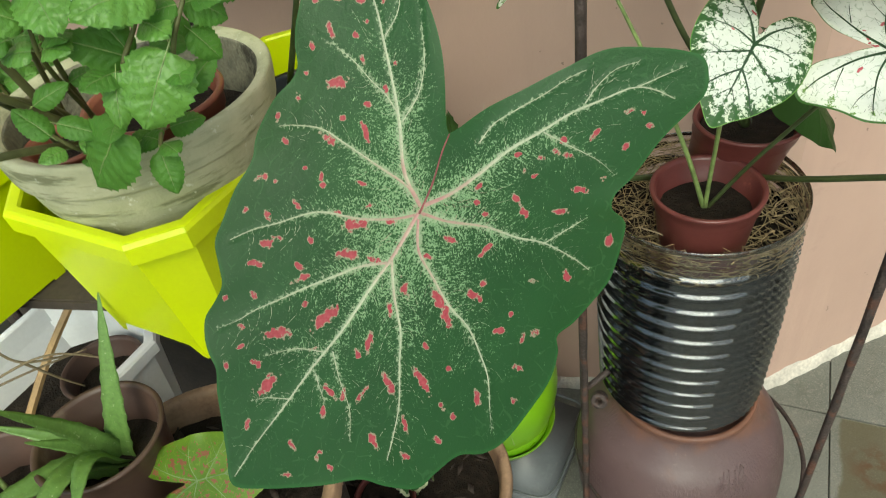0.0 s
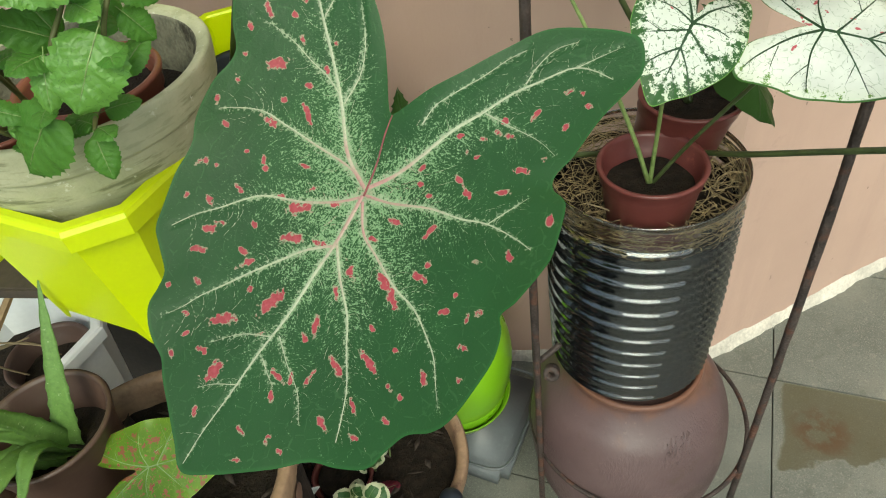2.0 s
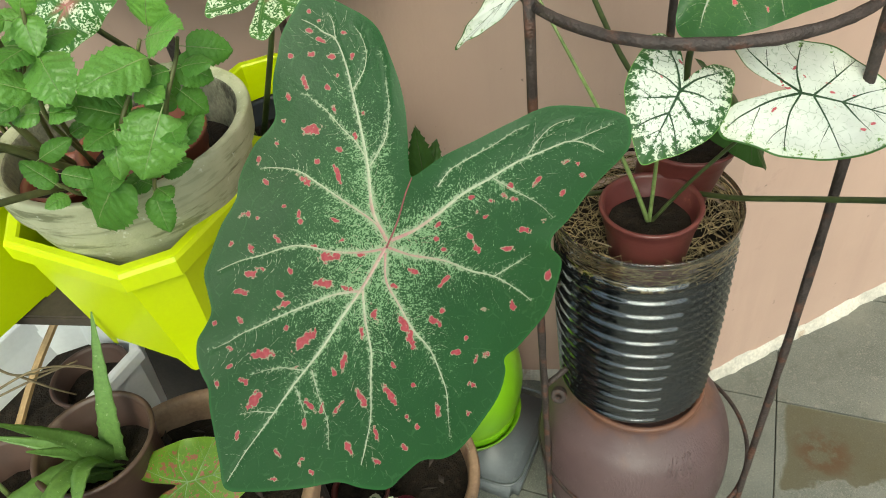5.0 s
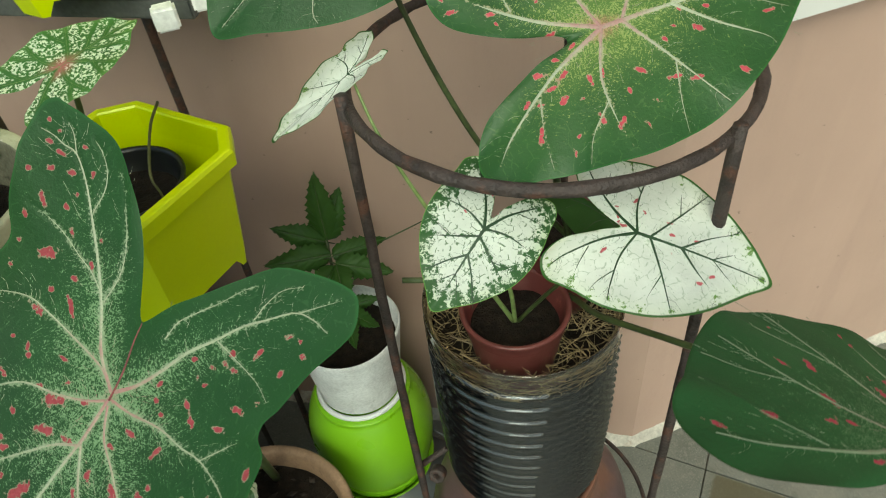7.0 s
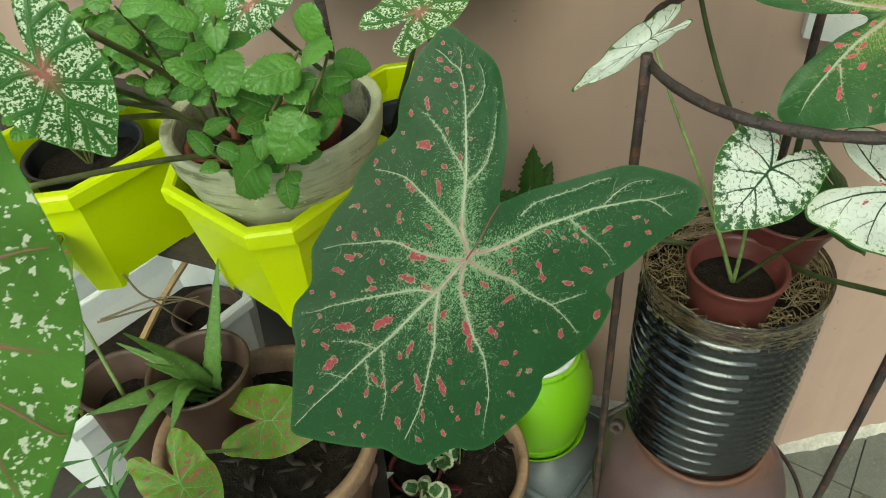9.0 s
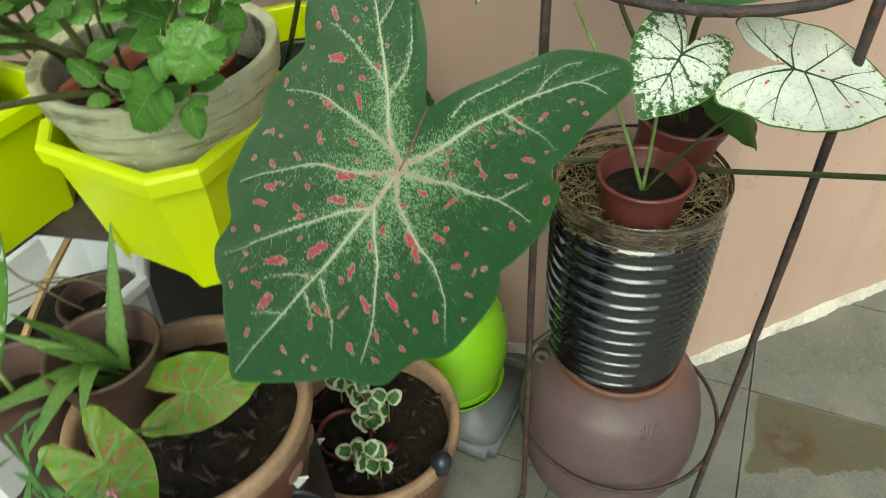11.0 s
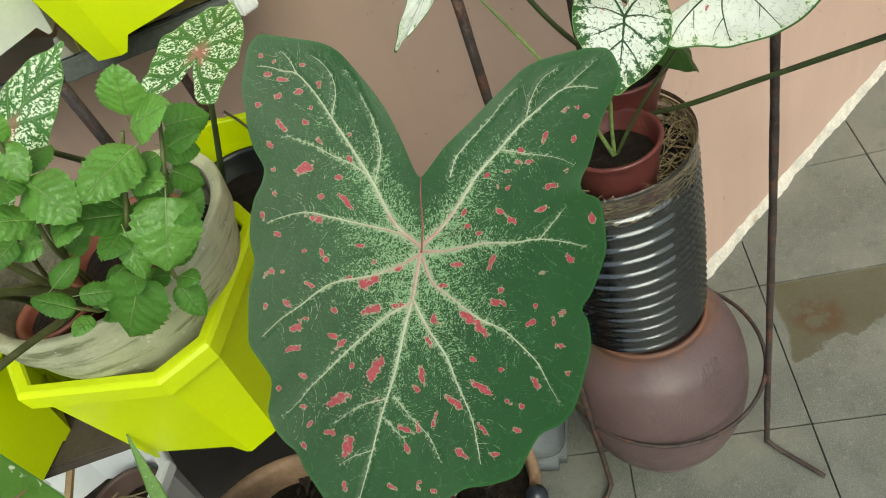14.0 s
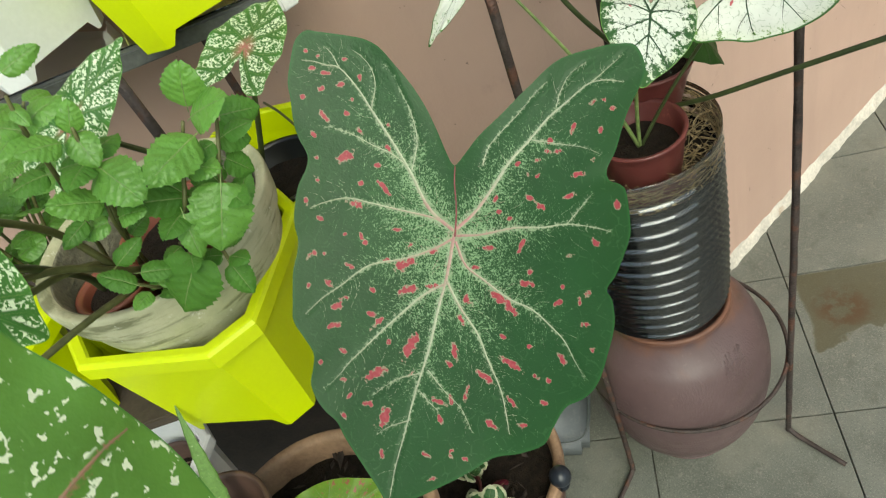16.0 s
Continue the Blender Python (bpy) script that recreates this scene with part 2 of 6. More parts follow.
def vase_clay():
    """Mauve-brown clay with combed scratches, rusty about the neck and with a dark drip on the shoulder."""
    m, t, n, l, b = nodes_of("mauve_brown_clay")
    at = place(t, "World")
    c = ramp(t, noise_of(t, at, 11, 5), [(0.3, (0.092, 0.057, 0.058)), (0.7, (0.124, 0.079, 0.080))])
    split = n.new("ShaderNodeSeparateXYZ")
    l.new(at, split.inputs[0])
    high = sums(t, "ADD", split.outputs["Z"], sums(t, "MULTIPLY", sums(t, "SUBTRACT", noise_of(t, at, 13, 5, 0.6), 0.5), 0.16))
    c = mixed(t, sums(t, "MULTIPLY", step(t, high, 0.315, 0.365), 0.9), c, (0.175, 0.078, 0.046))
    c = mixed(t, sums(t, "MULTIPLY", step(t, noise_of(t, at, 16, 6, 0.65), 0.60, 0.72), 0.7), c, (0.078, 0.050, 0.036))
    c = mixed(t, sums(t, "MULTIPLY", step(t, noise_of(t, at, 150, 4, 0.6), 0.62, 0.72), 0.35), c, (0.20, 0.135, 0.115))
    east = sums(t, "SUBTRACT", split.outputs["X"], 0.424)
    north = sums(t, "SUBTRACT", split.outputs["Y"], 0.456)
    turn = sums(t, "ARCTAN2", north, east)
    slip = sums(t, "MULTIPLY", sums(t, "SUBTRACT", noise_of(t, at, 24, 3), 0.5), 0.006)
    rows = sums(t, "SINE", sums(t, "MULTIPLY", sums(t, "ADD", split.outputs["Z"], slip), 2 * math.pi / 0.0095))
    dashes = sums(t, "SINE", sums(t, "ADD", sums(t, "MULTIPLY", turn, 190.0), sums(t, "MULTIPLY", split.outputs["Z"], 180.0)))
    notch = sums(t, "MULTIPLY", step(t, rows, 0.0, 0.7), step(t, dashes, 0.0, 0.7))
    notch = sums(t, "MULTIPLY", notch, sums(t, "MULTIPLY", step(t, split.outputs["Z"], 0.125, 0.15), step(t, split.outputs["Z"], 0.305, 0.28)))
    notch = sums(t, "MULTIPLY", notch, step(t, noise_of(t, at, 14, 3), 0.55, 0.70))
    c = mixed(t, sums(t, "MULTIPLY", notch, 0.35), c, (0.20, 0.14, 0.12))
    l.new(c, b.inputs["Base Color"])
    l.new(ramp(t, noise_of(t, at, 20, 4), [(0.3, (0.38,) * 3), (0.7, (0.6,) * 3)]), b.inputs["Roughness"])
    squash = n.new("ShaderNodeVectorMath")
    squash.operation = "MULTIPLY"
    l.new(at, squash.inputs[0])
    squash.inputs[1].default_value = (1.0, 1.0, 0.3)
    comb = noise_of(t, squash.outputs[0], 330, 2, 0.5)
    rings = noise_of(t, squash.outputs[0], 60, 3)
    bump(t, b, sums(t, "ADD", sums(t, "MULTIPLY", notch, -0.9), sums(t, "ADD", sums(t, "MULTIPLY", comb, step(t, noise_of(t, at, 9, 3), 0.42, 0.62)), sums(t, "MULTIPLY", rings, 0.6))), 0.7, 0.002)
    return m


def bowl_cement():
    """Yellow-grey cement with brushed level lines, green-black moss in patches and pale scuffs."""
    m, t, n, l, b = nodes_of("mossy_cement")
    at = place(t, "World")
    level = n.new("ShaderNodeVectorMath")
    level.operation = "MULTIPLY"
    l.new(at, level.inputs[0])
    level.inputs[1].default_value = (0.18, 0.18, 1.0)
    lines = noise_of(t, level.outputs[0], 260, 4, 0.6)
    c = ramp(t, noise_of(t, at, 24, 5), [(0.3, (0.36, 0.36, 0.22)), (0.7, (0.55, 0.54, 0.36))])
    c = mixed(t, sums(t, "MULTIPLY", step(t, lines, 0.52, 0.64), 0.32), c, (0.25, 0.25, 0.14))
    c = mixed(t, sums(t, "MULTIPLY", step(t, noise_of(t, level.outputs[0], 60, 5, 0.65), 0.55, 0.66), 0.75), c, (0.13, 0.135, 0.06))
    c = mixed(t, sums(t, "MULTIPLY", step(t, noise_of(t, at, 90, 5, 0.7), 0.62, 0.68), 0.8), c, (0.66, 0.66, 0.54))
    l.new(c, b.inputs["Base Color"])
    b.inputs["Roughness"].default_value = 0.8
    bump(t, b, sums(t, "ADD", lines, noise_of(t, at, 300, 3)), 0.35, 0.0015)
    return m


def clear_plastic():
    m, t, n, l, b = nodes_of("clear_bottle_plastic")
    b.inputs["Base Color"].default_value = (0.95, 0.97, 0.97, 1)
    b.inputs["Transmission Weight"].default_value = 1.0
    b.inputs["Roughness"].default_value = 0.04
    b.inputs["IOR"].default_value = 1.55
    b.inputs["Coat Weight"].default_value = 0.6
    b.inputs["Coat IOR"].default_value = 2.0
    b.inputs["Coat Roughness"].default_value = 0.03
    bump(t, b, noise_of(t, place(t, "World"), 60, 4), 0.15, 0.001)
    return m


def cells(t, at, scale):
    """Distance from the joints of an uneven cell pattern, for the net of the finest veins."""
    warp = t.nodes.new("ShaderNodeTexNoise")
    warp.inputs["Scale"].default_value, warp.inputs["Detail"].default_value = scale * 0.5, 2.0
    t.links.new(at, warp.inputs["Vector"])
    shift = t.nodes.new("ShaderNodeVectorMath")
    shift.operation = "MULTIPLY_ADD"
    t.links.new(warp.outputs["Color"], shift.inputs[0])
    shift.inputs[1].default_value = (0.8 / scale,) * 3
    t.links.new(at, shift.inputs[2])
    v = t.nodes.new("ShaderNodeTexVoronoi")
    v.feature = "DISTANCE_TO_EDGE"
    v.inputs["Scale"].default_value = scale
    t.links.new(shift.outputs[0], v.inputs["Vector"])
    return v.outputs["Distance"]


def leaf_paint(name, base, edge_col, spots=None, speckle=None, mottle=None, heart=None, rough=0.36, margin=None, blotch=None, quilt=0.35, through_light=0.22, halo=None, net=None, puff=0.0, gloss=0.35, centre=None, margin_from=0.982, mid=None):
    """Leaf skin. It reads three values laid on the leaf's mesh: rim (0 at the stalk, 1 at the margin), vein (metres from the nearest main vein) and spot (below 0 inside a coloured spot)."""
    m, t, n, l, b = nodes_of(name)
    at = place(t)

    def value(key):
        a = n.new("ShaderNodeAttribute")
        a.attribute_name = key
        return a.outputs["Fac"]

    rim, vein, spot = value("rim"), value("vein"), value("spot")
    fine_noise = noise_of(t, at, 520, 3, 0.6)
    c = ramp(t, noise_of(t, at, 22, 5), [(0.3, tuple(x * 0.82 for x in base)), (0.7, tuple(x * 1.15 for x in base))])
    c = mixed(t, sums(t, "MULTIPLY", step(t, rim, 0.72, 1.0), 0.75), c, edge_col)
    if mid:  # a lighter middle that fades outwards
        col, reach = mid
        c = mixed(t, sums(t, "MULTIPLY", step(t, sums(t, "ADD", rim, sums(t, "MULTIPLY", sums(t, "SUBTRACT", noise_of(t, at, 40, 4), 0.5), 0.4)), reach, 0.1), 0.85), c, col)
    if net:  # finest veins, broken into dashes
        col, scale, wide, much = net
        gap = cells(t, at, scale)
        dash = step(t, noise_of(t, at, scale * 2.2, 3, 0.6), 0.46, 0.58)
        c = mixed(t, sums(t, "MULTIPLY", sums(t, "MULTIPLY", step(t, gap, wide, wide * 0.3), dash), much), c, col)
    if speckle:  # fine flecks that thicken towards the veins and the stalk
        col, reach, much = speckle
        near = sums(t, "MULTIPLY", step(t, vein, reach, 0.0), step(t, rim, 0.98, 0.25))
        near = sums(t, "ADD", near, sums(t, "MULTIPLY", step(t, rim, 0.55, 0.0), 0.34))
        lace = sums(t, "ABSOLUTE", sums(t, "SUBTRACT", noise_of(t, at, 500, 2, 0.5), 0.5))
        hairs = n.new("ShaderNodeCombineXYZ")  # flecks drawn out into hairs that lean away from the vein
        l.new(sums(t, "MULTIPLY", sums(t, "SUBTRACT", value("along"), sums(t, "MULTIPLY", vein, 0.55)), 1000.0), hairs.inputs[0])
        l.new(sums(t, "MULTIPLY", vein, 230.0), hairs.inputs[1])
        strand = sums(t, "ADD", sums(t, "MULTIPLY", noise_of(t, hairs.outputs[0], 1.0, 2, 0.6), 0.55), sums(t, "MULTIPLY", noise_of(t, at, 900, 3, 0.7), 0.45))
        strand = sums(t, "ADD", 0.5, sums(t, "MULTIPLY", sums(t, "SUBTRACT", strand, 0.5), 1.35))
        fleck = sums(t, "ADD", strand, sums(t, "MULTIPLY", sums(t, "SUBTRACT", 0.07, lace), 1.5))
        cloud = sums(t, "MULTIPLY", sums(t, "SUBTRACT", noise_of(t, at, 90, 4, 0.6), 0.5), 0.34)
        gate = sums(t, "ADD", sums(t, "SUBTRACT", 0.735, sums(t, "MULTIPLY", near, much)), cloud)
        mask = n.new("ShaderNodeMapRange")
        l.new(sums(t, "SUBTRACT", fleck, gate), mask.inputs["Value"])
        mask.inputs["From Min"].default_value, mask.inputs["From Max"].default_value = 0.0, 0.11
        c = mixed(t, sums(t, "MULTIPLY", mask.outputs["Result"], 0.78), c, col)
    if halo:  # ragged pale seam along the main veins
        col, reach = halo
        seam = sums(t, "ADD", vein, sums(t, "MULTIPLY", sums(t, "SUBTRACT", fine_noise, 0.5), reach * 3.2))
        seam = sums(t, "ADD", seam, sums(t, "MULTIPLY", rim, reach * 0.95))
        c = mixed(t, sums(t, "MULTIPLY", step(t, seam, reach, reach * 0.45), 0.8), c, col)
    if blotch:  # pale islands between the veins
        col, scale, gate = blotch
        isle = sums(t, "ADD", noise_of(t, at, scale, 2.6, 0.55), sums(t, "MULTIPLY", sums(t, "SUBTRACT", noise_of(t, at, scale * 0.3, 2), 0.5), 0.24))
        block_of = n.new("ShaderNodeTexVoronoi")  # angular islands
        block_of.inputs["Scale"].default_value = scale * 2.4
        l.new(at, block_of.inputs["Vector"])
        isle = sums(t, "ADD", isle, sums(t, "MULTIPLY", sums(t, "SUBTRACT", block_of.outputs["Color"], 0.5), 0.20))
        c = mixed(t, sums(t, "MULTIPLY", step(t, isle, gate, gate + 0.03), step(t, vein, 0.0012, 0.003)), c, col)
    if mottle:  # green returning along the margin of a pale leaf, and feathering off its veins
        col, scale, gate = mottle
        isle = sums(t, "ADD", noise_of(t, at, scale, 6, 0.7), sums(t, "MULTIPLY", step(t, rim, 0.55, 1.05), 0.24))
        isle = sums(t, "ADD", isle, sums(t, "MULTIPLY", step(t, vein, 0.004, 0.0), 0.10))
        isle = sums(t, "ADD", isle, sums(t, "MULTIPLY", sums(t, "SUBTRACT", noise_of(t, at, 34, 2), 0.5), 0.30))
        c = mixed(t, sums(t, "MULTIPLY", step(t, isle, gate, gate + 0.06), 0.98), c, col)
    if heart:  # colour round the stalk's joint
        col, reach = heart
        c = mixed(t, sums(t, "MULTIPLY", step(t, sums(t, "ADD", rim, sums(t, "MULTIPLY", fine_noise, 0.16)), reach, 0.04), 0.75), c, col)
    if centre:  # a darker middle with a ragged edge
        col, reach = centre
        c = mixed(t, step(t, sums(t, "ADD", rim, sums(t, "MULTIPLY", sums(t, "SUBTRACT", noise_of(t, at, 200, 3), 0.5), 0.5)), reach, reach - 0.08), c, col)
    if spots:
        col, tint = spots
        ragged = sums(t, "ADD", spot, sums(t, "MULTIPLY", sums(t, "SUBTRACT", noise_of(t, at, 210, 2, 0.5), 0.5), 2.3))
        facet = n.new("ShaderNodeTexVoronoi")  # angular outline
        facet.inputs["Scale"].default_value = 430
        l.new(at, facet.inputs["Vector"])
        ragged = sums(t, "ADD", ragged, sums(t, "MULTIPLY", sums(t, "SUBTRACT", facet.outputs["Color"], 0.5), 0.62))
        c = mixed(t, sums(t, "MULTIPLY", step(t, sums(t, "ADD", ragged, sums(t, "MULTIPLY", sums(t, "SUBTRACT", fine_noise, 0.5), 0.5)), 0.40, 0.22), 0.8), c, tint)
        inner = ramp(t, noise_of(t, at, 420, 3), [(0.35, col), (0.75, tuple(min(1, x * 1.35 + 0.02) for x in col))])
        c = mixed(t, step(t, ragged, 0.14, 0.05), c, inner)
    if margin:
        c = mixed(t, step(t, rim, margin_from, margin_from + 0.014), c, margin)
    l.new(c, b.inputs["Base Color"])
    b.inputs["Roughness"].default_value = rough
    b.inputs["Specular IOR Level"].default_value = gloss
    height = sums(t, "ADD", sums(t, "MULTIPLY", fine_noise, 0.8), sums(t, "MULTIPLY", noise_of(t, at, 55, 3), 2.2))
    height = sums(t, "ADD", height, sums(t, "MULTIPLY", step(t, vein, 0.0, 0.004), 1.0))
    if puff:  # blistered between the veins
        height = sums(t, "ADD", height, sums(t, "MULTIPLY", step(t, cells(t, at, puff), 0.0, 0.4), 1.1))
    bump(t, b, height, quilt, 0.0012)
    glow = n.new("ShaderNodeBsdfTranslucent")
    l.new(c, glow.inputs["Color"])
    both = n.new("ShaderNodeMixShader")
    both.inputs[0].default_value = through_light
    l.new(b.outputs[0], both.inputs[1]), l.new(glow.outputs[0], both.inputs[2])
    l.new(both.outputs[0], n["Material Output"].inputs["Surface"])
    return m


def vein_paint(name, near_col, far_col):
    """Rose at the stalk's joint, pale further out; reads the value far (0 at the joint, 1 at the margin)."""
    m, t, n, l, b = nodes_of(name)
    a = n.new("ShaderNodeAttribute")
    a.attribute_name = "far"
    at = place(t)
    f = sums(t, "ADD", a.outputs["Fac"], sums(t, "MULTIPLY", sums(t, "SUBTRACT", noise_of(t, at, 120, 3), 0.5), 0.5))
    c = ramp(t, f, [(0.03, near_col), (0.40, far_col), (1.0, tuple(x * 0.85 for x in far_col))])
    c = mixed(t, sums(t, "MULTIPLY", step(t, noise_of(t, at, 700, 2), 0.5, 0.7), 0.4), c, (0.12, 0.2, 0.08))
    l.new(c, b.inputs["Base Color"])
    b.inputs["Roughness"].default_value = 0.5
    return m


M_WALL = wall_paint("dusty_pink_plaster", (0.50, 0.345, 0.280), (0.43, 0.296, 0.242))
M_WHITEWALL = wall_paint("white_wall_paint", (0.78, 0.77, 0.74), (0.6, 0.58, 0.55))
M_FILLET = plain("cement_fillet", (0.56, 0.52, 0.455), 0.85, vary=0.22, scale=26, relief=0.6, deep=0.003, dark=(0.40, 0.31, 0.235), patches=0.56)
M_TILE = tile_stone()
M_JOINT = plain("tile_joint", (0.115, 0.11, 0.09), 0.9, vary=0.5, scale=9, relief=0.3, dark=(0.30, 0.28, 0.23), patches=0.52)
M_LIME = plain("lime_plastic", (0.66, 0.78, 0.006), 0.36, vary=0.05, scale=5, fine=300, relief=0.03, grain_by=0.02)
M_GREENJAR = plain("apple_green_plastic", (0.26, 0.56, 0.020), 0.32, vary=0.06, scale=7, fine=300, relief=0.03, grain_by=0.02)
M_GREENJARDARK = plain("olive_green_plastic", (0.20, 0.40, 0.015), 0.36, vary=0.1, scale=9, fine=300, relief=0.03, grain_by=0.03)
M_WHITEPLASTIC = plain("white_plastic", (0.82, 0.83, 0.83), 0.42, vary=0.06, scale=8, relief=0.04, dark=(0.55, 0.53, 0.48), patches=0.7, grain_by=0.03)
M_WHITEPOT = plain("white_gritty_pot", (0.80, 0.81, 0.80), 0.6, vary=0.12, scale=30, fine=260, relief=0.8, deep=0.002, dark=(0.45, 0.44, 0.40), patches=0.6, grain_by=0.12)
M_GREYPLASTIC = plain("grey_plastic", (0.12, 0.132, 0.142), 0.42, vary=0.15, relief=0.1, dark=(0.2, 0.21, 0.21), patches=0.6, grain_by=0.05)
M_BLACKPLASTIC = plain("black_plastic", (0.012, 0.013, 0.015), 0.35, vary=0.3, relief=0.08, dark=(0.06, 0.055, 0.05), patches=0.66)
M_REDPOT = plain("brick_red_plastic", (0.135, 0.035, 0.031), 0.36, vary=0.14, scale=25, relief=0.08, dark=(0.36, 0.12, 0.09), patches=0.64, grain_by=0.05)
M_TERRAPOT = plain("terracotta_plastic", (0.23, 0.072, 0.042), 0.42, vary=0.18, scale=25, relief=0.1, dark=(0.33, 0.15, 0.09), patches=0.62, grain_by=0.06)
M_BROWNPOT = plain("brown_plastic", (0.085, 0.048, 0.036), 0.5, vary=0.25, scale=20, relief=0.12, dark=(0.15, 0.105, 0.08), patches=0.6, grain_by=0.05)
M_CONCRETE = bowl_cement()
# Darker, more mottled cement for the bowl's inner wall.
M_INNERCEMENT = plain("inner_cement", (0.20, 0.19, 0.13), 0.7, vary=0.4, scale=40, fine=300, relief=0.6, deep=0.002, dark=(0.055, 0.048, 0.03), patches=0.52, grain_by=0.25)
M_CLAY = plain("glazed_brown_clay", (0.13, 0.062, 0.042), 0.4, vary=0.22, scale=18, relief=0.2, dark=(0.09, 0.035, 0.025), patches=0.55)
M_CLAYRIM = plain("bare_clay_rim", (0.33, 0.21, 0.13), 0.6, vary=0.2, scale=24, relief=0.3, dark=(0.19, 0.11, 0.07), patches=0.54)
M_CLAYOVAL = plain("stamped_clay", (0.18, 0.105, 0.075), 0.5, vary=0.2, scale=40, relief=0.2)
M_VASE = vase_clay()
M_SOIL = plain("dark_potting_soil", (0.021, 0.0155, 0.011), 0.9, vary=0.5, scale=90, fine=420, relief=0.9, deep=0.004, dark=(0.048, 0.035, 0.024), patches=0.64, spec=0.2)
M_LINER = plain("black_soil_behind_plastic", (0.008, 0.010, 0.014), 0.6, vary=0.5, scale=60, relief=0.4, deep=0.002, dark=(0.018, 0.023, 0.032), patches=0.58, spec=0.12)
M_LITTER = plain("leaf_litter", (0.036, 0.025, 0.018), 0.8, vary=0.6, scale=110, relief=0.2, dark=(0.10, 0.075, 0.05), patches=0.64)
M_HUSK = plain("dry_coconut_husk", (0.33, 0.25, 0.13), 0.9, vary=0.65, scale=120, relief=0.2)
M_IRON = plain("rusty_dark_iron", (0.050, 0.036, 0.032), 0.62, metal=0.1, vary=0.45, scale=60, fine=320, relief=0.8, deep=0.002, dark=(0.105, 0.048, 0.032), patches=0.52)
M_STEEL = plain("dull_rack_steel", (0.13, 0.135, 0.13), 0.5, metal=0.5, vary=0.3, relief=0.2)
M_DARKWOOD = plain("dark_brown_wood", (0.05, 0.038, 0.03), 0.8, vary=0.35, scale=20, relief=0.4)
M_DARKSTALK = plain("olive_brown_stalk", (0.055, 0.075, 0.025), 0.42, vary=0.4, scale=40, relief=0.1)
M_PALESTALK = plain("pale_green_stalk", (0.22, 0.30, 0.10), 0.4, vary=0.35, scale=60, relief=0.1)
M_MINTSTEM = plain("brownish_mint_stem", (0.10, 0.105, 0.035), 0.5, vary=0.35, scale=60, relief=0.1)
M_TWIG = plain("dry_twig", (0.26, 0.20, 0.12), 0.8, vary=0.3, relief=0.2)
M_WOODSTICK = plain("pale_split_bamboo", (0.42, 0.27, 0.12), 0.6, vary=0.25, relief=0.2)
M_CLEAR = clear_plastic()
M_RUBBER = plain("blue_black_rubber", (0.014, 0.018, 0.026), 0.3, vary=0.3, relief=0.1)
M_VEIN = vein_paint("cream_pink_vein", (0.37, 0.19, 0.175), (0.37, 0.40, 0.275))
M_VEINDIM = vein_paint("dim_grey_green_vein", (0.20, 0.17, 0.13), (0.18, 0.24, 0.15))
M_VEINDUSTY = vein_paint("dusty_rose_vein", (0.36, 0.14, 0.11), (0.25, 0.135, 0.085))
M_VEINGREEN = plain("dark_green_vein", (0.014, 0.048, 0.014), 0.45, vary=0.25, scale=90, relief=0.0)
M_VEINPALE = plain("pale_green_vein", (0.20, 0.30, 0.10), 0.45, vary=0.25, scale=90, relief=0.0)
M_REDLINE = plain("dark_red_seam", (0.20, 0.045, 0.05), 0.5, vary=0.3, scale=90, relief=0.0)
M_HERO = leaf_paint("caladium_red_spot_leaf", (0.021, 0.073, 0.019), (0.022, 0.078, 0.018), spots=((0.31, 0.045, 0.058), (0.36, 0.30, 0.21)), speckle=((0.26, 0.41, 0.21), 0.056, 0.222),
                    heart=((0.42, 0.19, 0.18), 0.13), halo=((0.32, 0.40, 0.25), 0.0040), net=((0.11, 0.24, 0.09), 85, 0.04, 0.16), margin=(0.028, 0.105, 0.024), rough=0.44, gloss=0.36)
# Low-gloss spotted leaf with dimmer flecks and veins than M_HERO.
M_DULLHERO = leaf_paint("caladium_dull_spot_leaf", (0.030, 0.100, 0.033), (0.026, 0.088, 0.029), spots=((0.33, 0.036, 0.062), (0.22, 0.17, 0.12)), speckle=((0.12, 0.21, 0.10), 0.05, 0.19), heart=((0.2, 0.1, 0.09), 0.15), margin=(0.02, 0.07, 0.02), rough=0.6, gloss=0.12, through_light=0.15)
M_LIGHTHERO = leaf_paint("caladium_light_red_spot_leaf", (0.040, 0.108, 0.026), (0.030, 0.092, 0.024), spots=((0.46, 0.060, 0.080), (0.40, 0.30, 0.2)), speckle=((0.33, 0.40, 0.12), 0.036, 0.19),
                         heart=((0.46, 0.15, 0.14), 0.22), halo=((0.42, 0.40, 0.24), 0.0024), net=((0.2, 0.32, 0.1), 110, 0.04, 0.18), margin=(0.04, 0.14, 0.03), mid=((0.12, 0.215, 0.042), 0.58))
M_WHITELEAF = leaf_paint("white_caladium_leaf", (0.78, 0.82, 0.75), (0.74, 0.80, 0.66), spots=((0.46, 0.10, 0.12), (0.6, 0.5, 0.44)), mottle=((0.16, 0.30, 0.06), 260, 0.80),
                         net=((0.14, 0.25, 0.10), 130, 0.05, 0.4), margin=(0.05, 0.14, 0.025), rough=0.42, through_light=0.3, margin_from=0.966)
M_WHITELEAF_GREEN = leaf_paint("white_caladium_leaf_mottled", (0.78, 0.83, 0.74), (0.62, 0.72, 0.50), spots=((0.46, 0.10, 0.12), (0.6, 0.5, 0.44)), mottle=((0.028, 0.105, 0.018), 300, 0.650),
                               net=((0.05, 0.14, 0.03), 150, 0.06, 0.85), halo=((0.035, 0.115, 0.022), 0.0013), margin=(0.16, 0.34, 0.06), rough=0.42, through_light=0.3)
